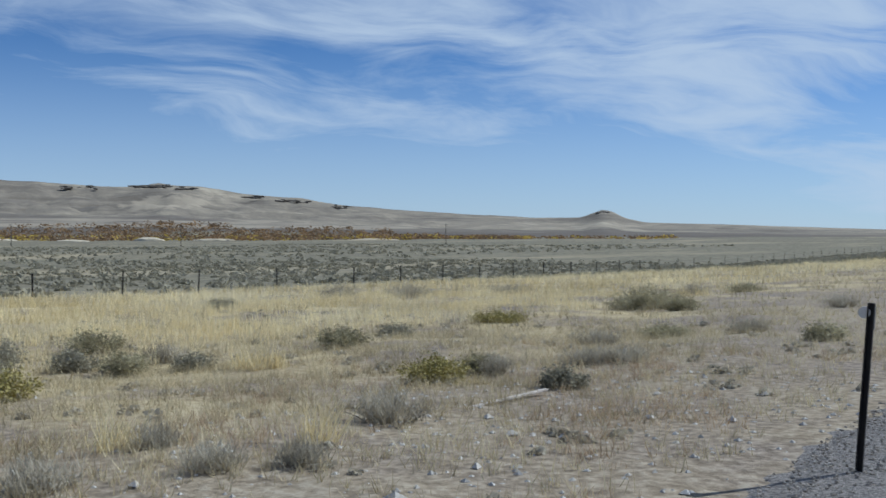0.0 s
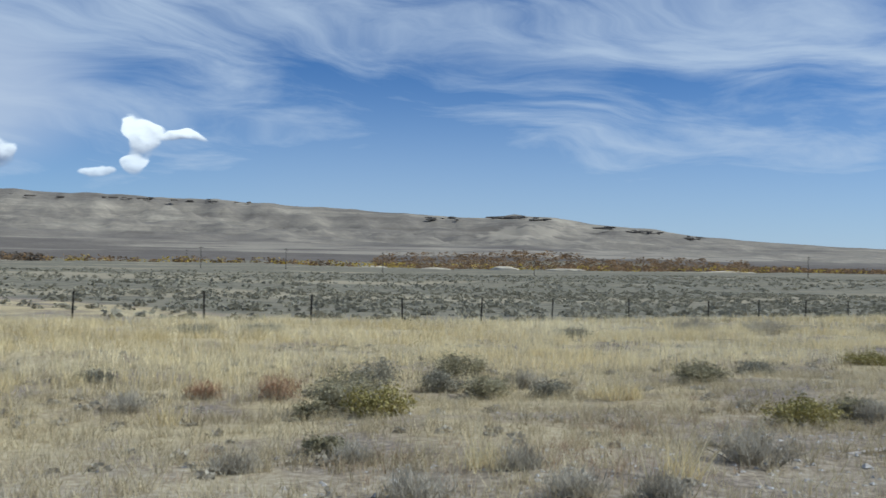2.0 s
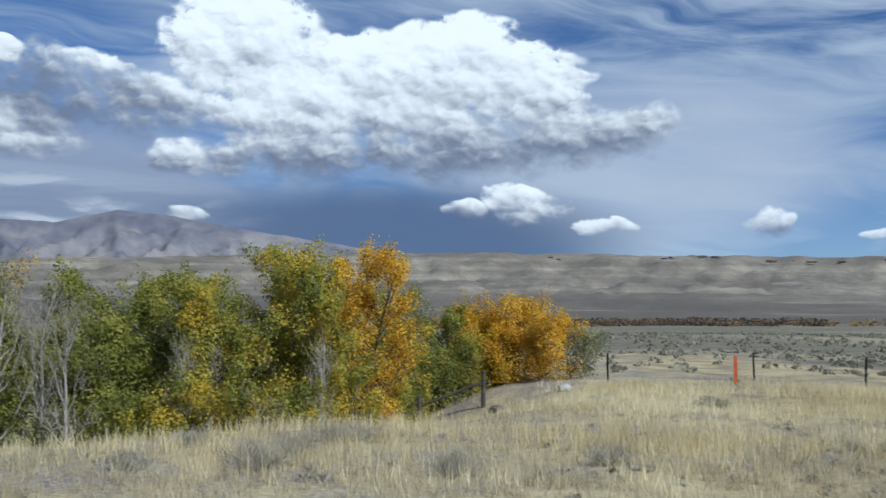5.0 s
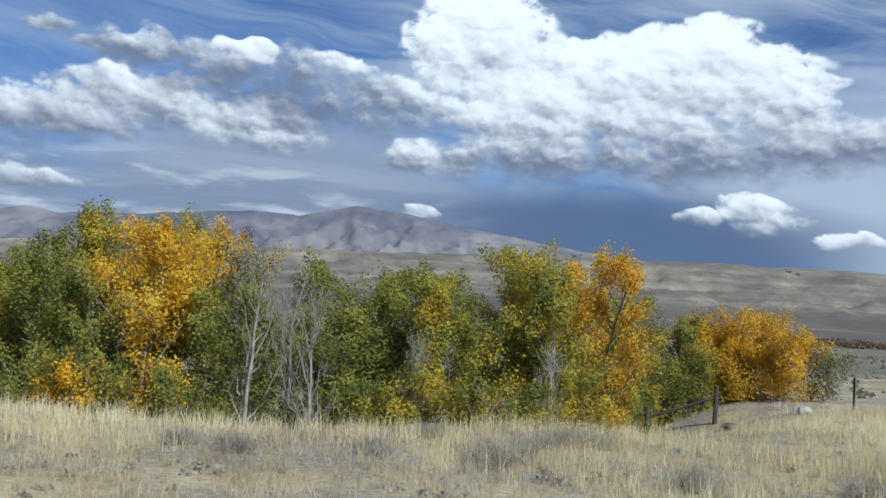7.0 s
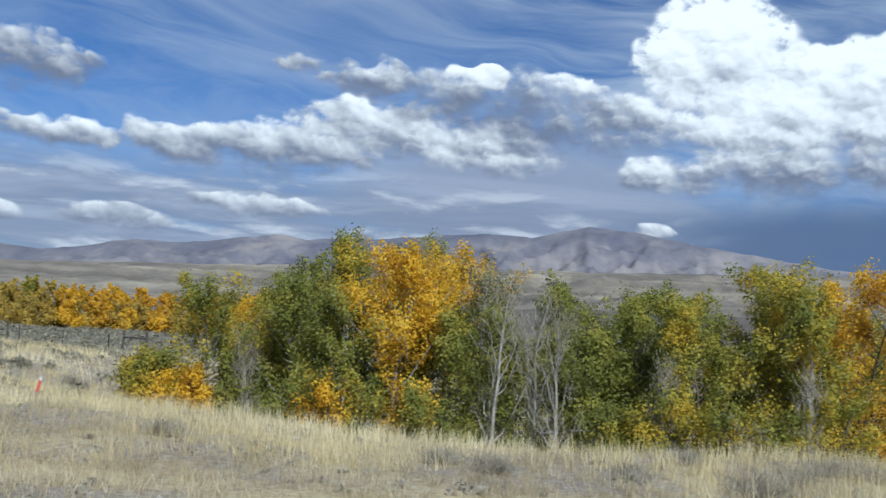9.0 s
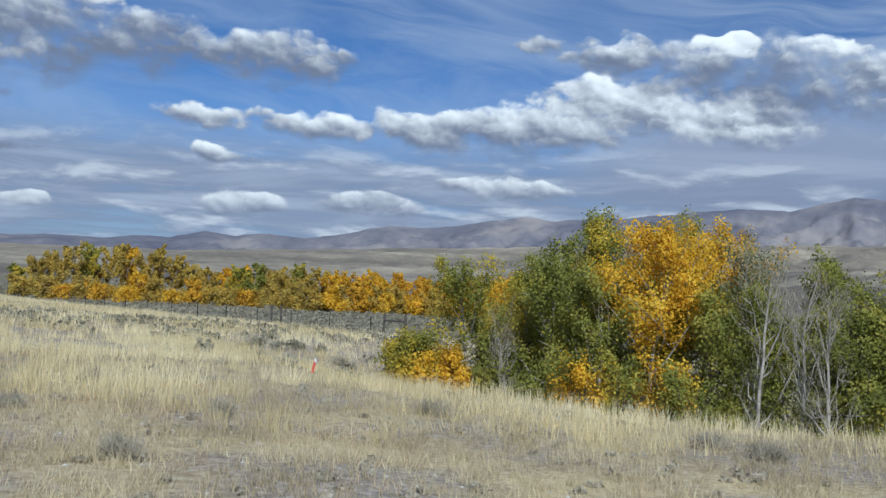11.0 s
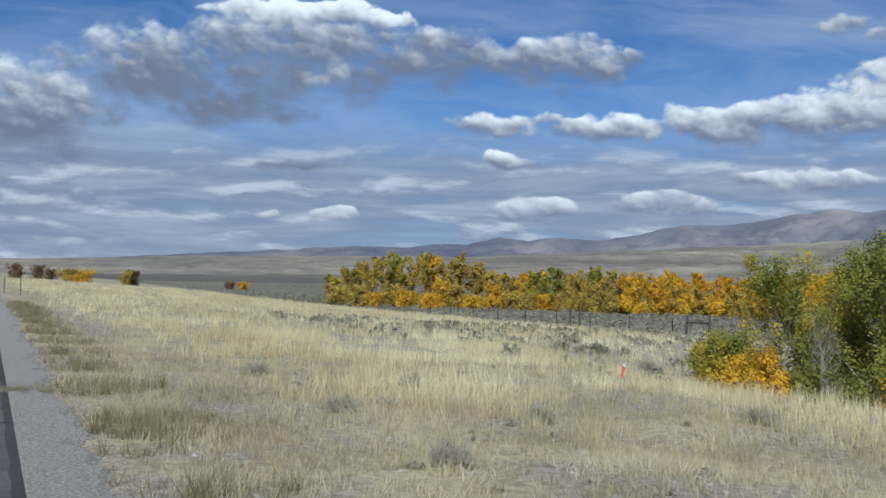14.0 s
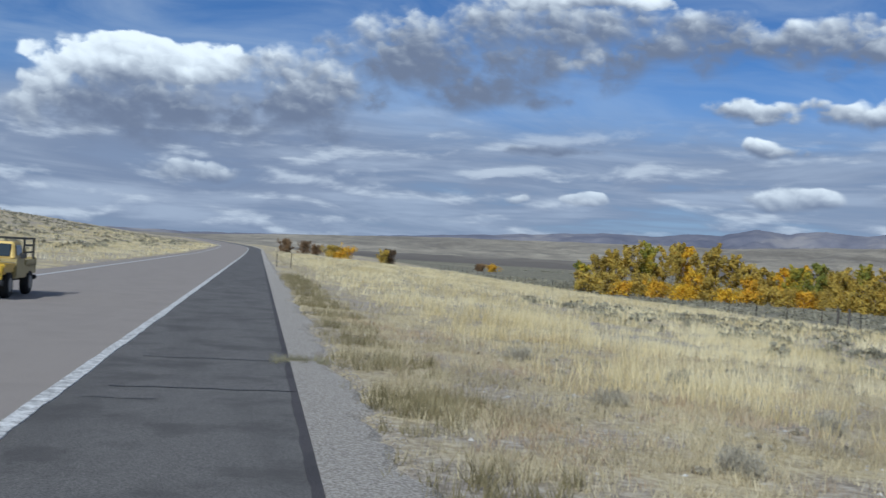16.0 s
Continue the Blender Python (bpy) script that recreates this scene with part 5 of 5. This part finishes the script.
def gravel_pad():
    """Grey gravel that widens round the delineator behind the camera."""
    y = np.arange(-16.0, -2.0, 0.12)
    q = np.linspace(0, 1, 14)
    Y, Q = np.meshgrid(y, q, indexing="ij")
    wide = 2.35 + 0.22 * waves(Y, Y * 0, 2.6, 81) + 0.10 * waves(Y, Y * 0, 0.7, 82) - 1.1 * step(Y, -3.8, -2.0)
    X = 0.9 + (np.maximum(wide, 1.0) - 0.9) * Q
    V = np.stack([X, Y, height(X, Y) + 0.016 * np.sin(np.pi * np.clip(Q, 0, 1)) ** 0.3 + 0.004 * waves(X, Y, 0.2, 83)], -1).reshape(-1, 3)
    n = len(q)
    i, j = np.meshgrid(np.arange(len(y) - 1), np.arange(n - 1), indexing="ij")
    F = np.stack([i * n + j, i * n + j + 1, (i + 1) * n + j + 1, (i + 1) * n + j], -1).reshape(-1, 4)
    tagged(new("gravel_verge", mesh_of("gravel_verge", V, F, GRAVEL_GREY)), "grey gravel verge round the delineator post", "gravel", kind="structure")


gravel_pad()


def board():
    x0, y0, z0 = ground_at(146.7, -10.1, S0)
    x1, y1, z1 = ground_at(150.9, -9.45, S0)
    L = math.hypot(x1 - x0, y1 - y0)
    bm = bmesh.new()
    box(bm, 0, 0, 0, L, 0.07, 0.022, bevel=0.004)
    for v in bm.verts:
        v.co.z += 0.02 * math.sin(v.co.x * 2.1)
    ob = new("wooden_stake", bm_mesh("wooden_stake", bm, PLANK_WOOD))
    ob.matrix_basis = pose((x0 + x1) / 2, (y0 + y1) / 2, (z0 + z1) / 2 + 0.03, 0, -1.0, math.degrees(math.atan2(y1 - y0, x1 - x0)))
    tagged(ob, "bleached wooden stake lying in dry grass", "stake")


board()


def rut_sheet():
    """Tar lines and patches on the shoulder."""
    rng = np.random.default_rng(37)
    for x0, x1, y, w in ((-1.6, 0.5, 12.75, 0.035), (-1.55, 0.5, 15.7, 0.035), (-1.75, -1.0, 11.9, 0.02), (-1.75, 0.5, 46.0, 0.16), (-1.7, 0.5, 30.0, 0.03), (-0.6, -0.4, 5.6, 0.02)):
        xs = np.linspace(x0, x1, 24)
        yy = y + 0.05 * waves(xs, xs * 0 + y, 0.8, 39)
        ww = w * (1 + 0.5 * waves(xs, xs * 0, 0.3, 40))
        V = np.concatenate([np.stack([xs, yy - ww / 2, xs * 0 + 0.001], 1), np.stack([xs, yy + ww / 2, xs * 0 + 0.001], 1)])
        n = len(xs)
        i = np.arange(n - 1)
        tagged(new("road_crack", mesh_of("road_crack", V, np.stack([i, i + 1, n + i + 1, n + i], 1), TAR)), "dark tar-filled crack across the shoulder", "crack", kind="structure")


rut_sheet()
strip("road_edge", 0.39, ROAD_R + 0.015, -60, 160, 0.001, TAR_EDGE, "darker asphalt margin of the shoulder", 0.02, 0.02, 0.25)


# ---- the yellow truck ----
YELLOW = plain("faded_yellow_car_paint", (0.62, 0.40, 0.035), 0.35, 0.0, 0.5, 0.15, 2.0)
TAN = plain("dusty_tan_panel_paint", (0.42, 0.33, 0.14), 0.45, 0.0, 0.5, 0.2, 2.0)
RUBBER = plain("black_tyre_rubber", (0.02, 0.02, 0.02), 0.85)
TRIM = plain("black_trim", (0.025, 0.025, 0.025), 0.6)
LAMP = plain("cream_headlamp_glass", (0.75, 0.70, 0.55), 0.15, 0.0, 0.6, 0.05)
GLASS = plain("dark_car_glass", (0.03, 0.04, 0.045), 0.06, 0.0, 0.8, 0.1)


def truck():
    ob = thing("pickup_truck", -6.55, 27.6, 0.0, "small yellow pickup truck with a rear rack on the road", "truck", turn=180.0)
    # built facing +y, then turned to face the camera; x to the driver's right

    def slab(name, x, y, z, sx, sy, sz, mat, label="", bev=0.02, parent=ob, turn=None):
        bm = bmesh.new()
        box(bm, x, y, z, sx, sy, sz, turn, bev)
        return part(name, bm_mesh(name, bm, mat, False), parent, label)

    # lower body with wheel arches left open: sill, nose, tail
    body = slab("body", 0, 0.0, 0.62, 1.42, 1.25, 0.34, TAN)
    slab("hood", 0, 1.18, 0.70, 1.40, 1.10, 0.26, YELLOW, "yellow hood", 0.05)
    slab("nose_panel", 0, 1.72, 0.60, 1.38, 0.06, 0.40, YELLOW, "yellow nose panel", 0.02)
    grille = slab("grille", 0, 1.755, 0.62, 0.86, 0.03, 0.18, TRIM, "black grille", 0.005)
    for i in range(6):
        slab("grille_bar", -0.35 + 0.14 * i, 1.775, 0.62, 0.025, 0.02, 0.16, TAN, "", 0.003, grille)
    slab("front_bumper", 0, 1.80, 0.40, 1.48, 0.10, 0.13, TRIM, "black front bumper", 0.02)
    for s in (-1, 1):
        bm = bmesh.new()
        bmesh.ops.create_cone(bm, cap_ends=True, segments=20, radius1=0.095, radius2=0.085, depth=0.06, matrix=Matrix.Translation((s * 0.54, 1.77, 0.64)) @ Matrix.Rotation(radians(-90), 4, "X"))
        part("headlight", bm_mesh("headlight", bm, LAMP), ob, "round cream headlight")
        slab("front_fender", s * 0.66, 1.18, 0.78, 0.16, 1.08, 0.10, YELLOW, "yellow front fender", 0.03)
        slab("rear_fender", s * 0.66, -1.10, 0.82, 0.14, 1.20, 0.16, TAN, "", 0.03)
        slab("door", s * 0.715, 0.15, 0.72, 0.04, 0.82, 0.46, TAN, "", 0.015)
        slab("mirror", s * 0.86, 0.52, 1.02, 0.16, 0.05, 0.13, TRIM, "black door mirror", 0.015)
        for y in (1.05, -1.05):
            bm = bmesh.new()
            m = Matrix.Translation((s * 0.62, y, 0.32)) @ Matrix.Rotation(radians(90), 4, "Y")
            g = bmesh.ops.create_cone(bm, cap_ends=True, segments=28, radius1=0.32, radius2=0.32, depth=0.20, matrix=m)
            rims = [e for e in bm.edges if len(e.link_faces) == 2 and any(len(f.verts) > 6 for f in e.link_faces)]
            bmesh.ops.bevel(bm, geom=rims, offset=0.035, segments=2, affect="EDGES")
            wheel = part("wheel", bm_mesh("tyre", bm, RUBBER, False), ob, "black tyre")
            bm = bmesh.new()
            bmesh.ops.create_cone(bm, cap_ends=True, segments=20, radius1=0.17, radius2=0.15, depth=0.22, matrix=m)
            part("rim", bm_mesh("rim", bm, WIRE), wheel, "dull steel rim")
    # cab: tapered box, glass let in
    bm = bmesh.new()
    box(bm, 0, 0.12, 1.14, 1.36, 0.98, 0.42)
    for v in bm.verts:
        if v.co.z > 1.2:
            v.co.x *= 0.90
            v.co.y = 0.12 + (v.co.y - 0.12) * (0.66 if v.co.y > 0.12 else 0.94)
    bmesh.ops.bevel(bm, geom=list(bm.edges), offset=0.03, segments=2, affect="EDGES")
    part("cab", bm_mesh("cab", bm, YELLOW), ob, "yellow cab")
    slab("windscreen", 0, 0.545, 1.14, 1.14, 0.02, 0.33, GLASS, "dark windscreen", 0.01, ob, Matrix.Rotation(radians(21.5), 4, "X"))
    for s in (-1, 1):
        slab("side_window", s * 0.655, 0.08, 1.14, 0.02, 0.56, 0.27, GLASS, "dark side window", 0.01, ob, Matrix.Rotation(radians(-9.2 * s), 4, "Y"))
    slab("bed", 0, -1.08, 0.66, 1.40, 1.26, 0.26, TAN)
    slab("tailgate", 0, -1.72, 0.74, 1.40, 0.05, 0.42, TAN)
    slab("rear_bumper", 0, -1.79, 0.42, 1.42, 0.08, 0.12, TRIM, "black rear bumper")
    slab("chassis", 0, 0, 0.42, 0.9, 3.3, 0.12, TRIM)
    rack = new("rack")
    rack.parent = ob
    for s in (-1, 1):
        for y in (-0.55, -1.62):
            slab("rack_upright", s * 0.64, y, 1.14, 0.05, 0.05, 0.62, TRIM, "", 0.006, rack)
        for z in (1.08, 1.26, 1.43):
            slab("rack_rail", s * 0.64, -1.08, z, 0.04, 1.14, 0.05, TRIM, "", 0.006, rack)
    for y in (-0.55, -1.62):
        slab("rack_crossbar", 0, y, 1.43, 1.30, 0.05, 0.05, TRIM, "", 0.006, rack)


truck()
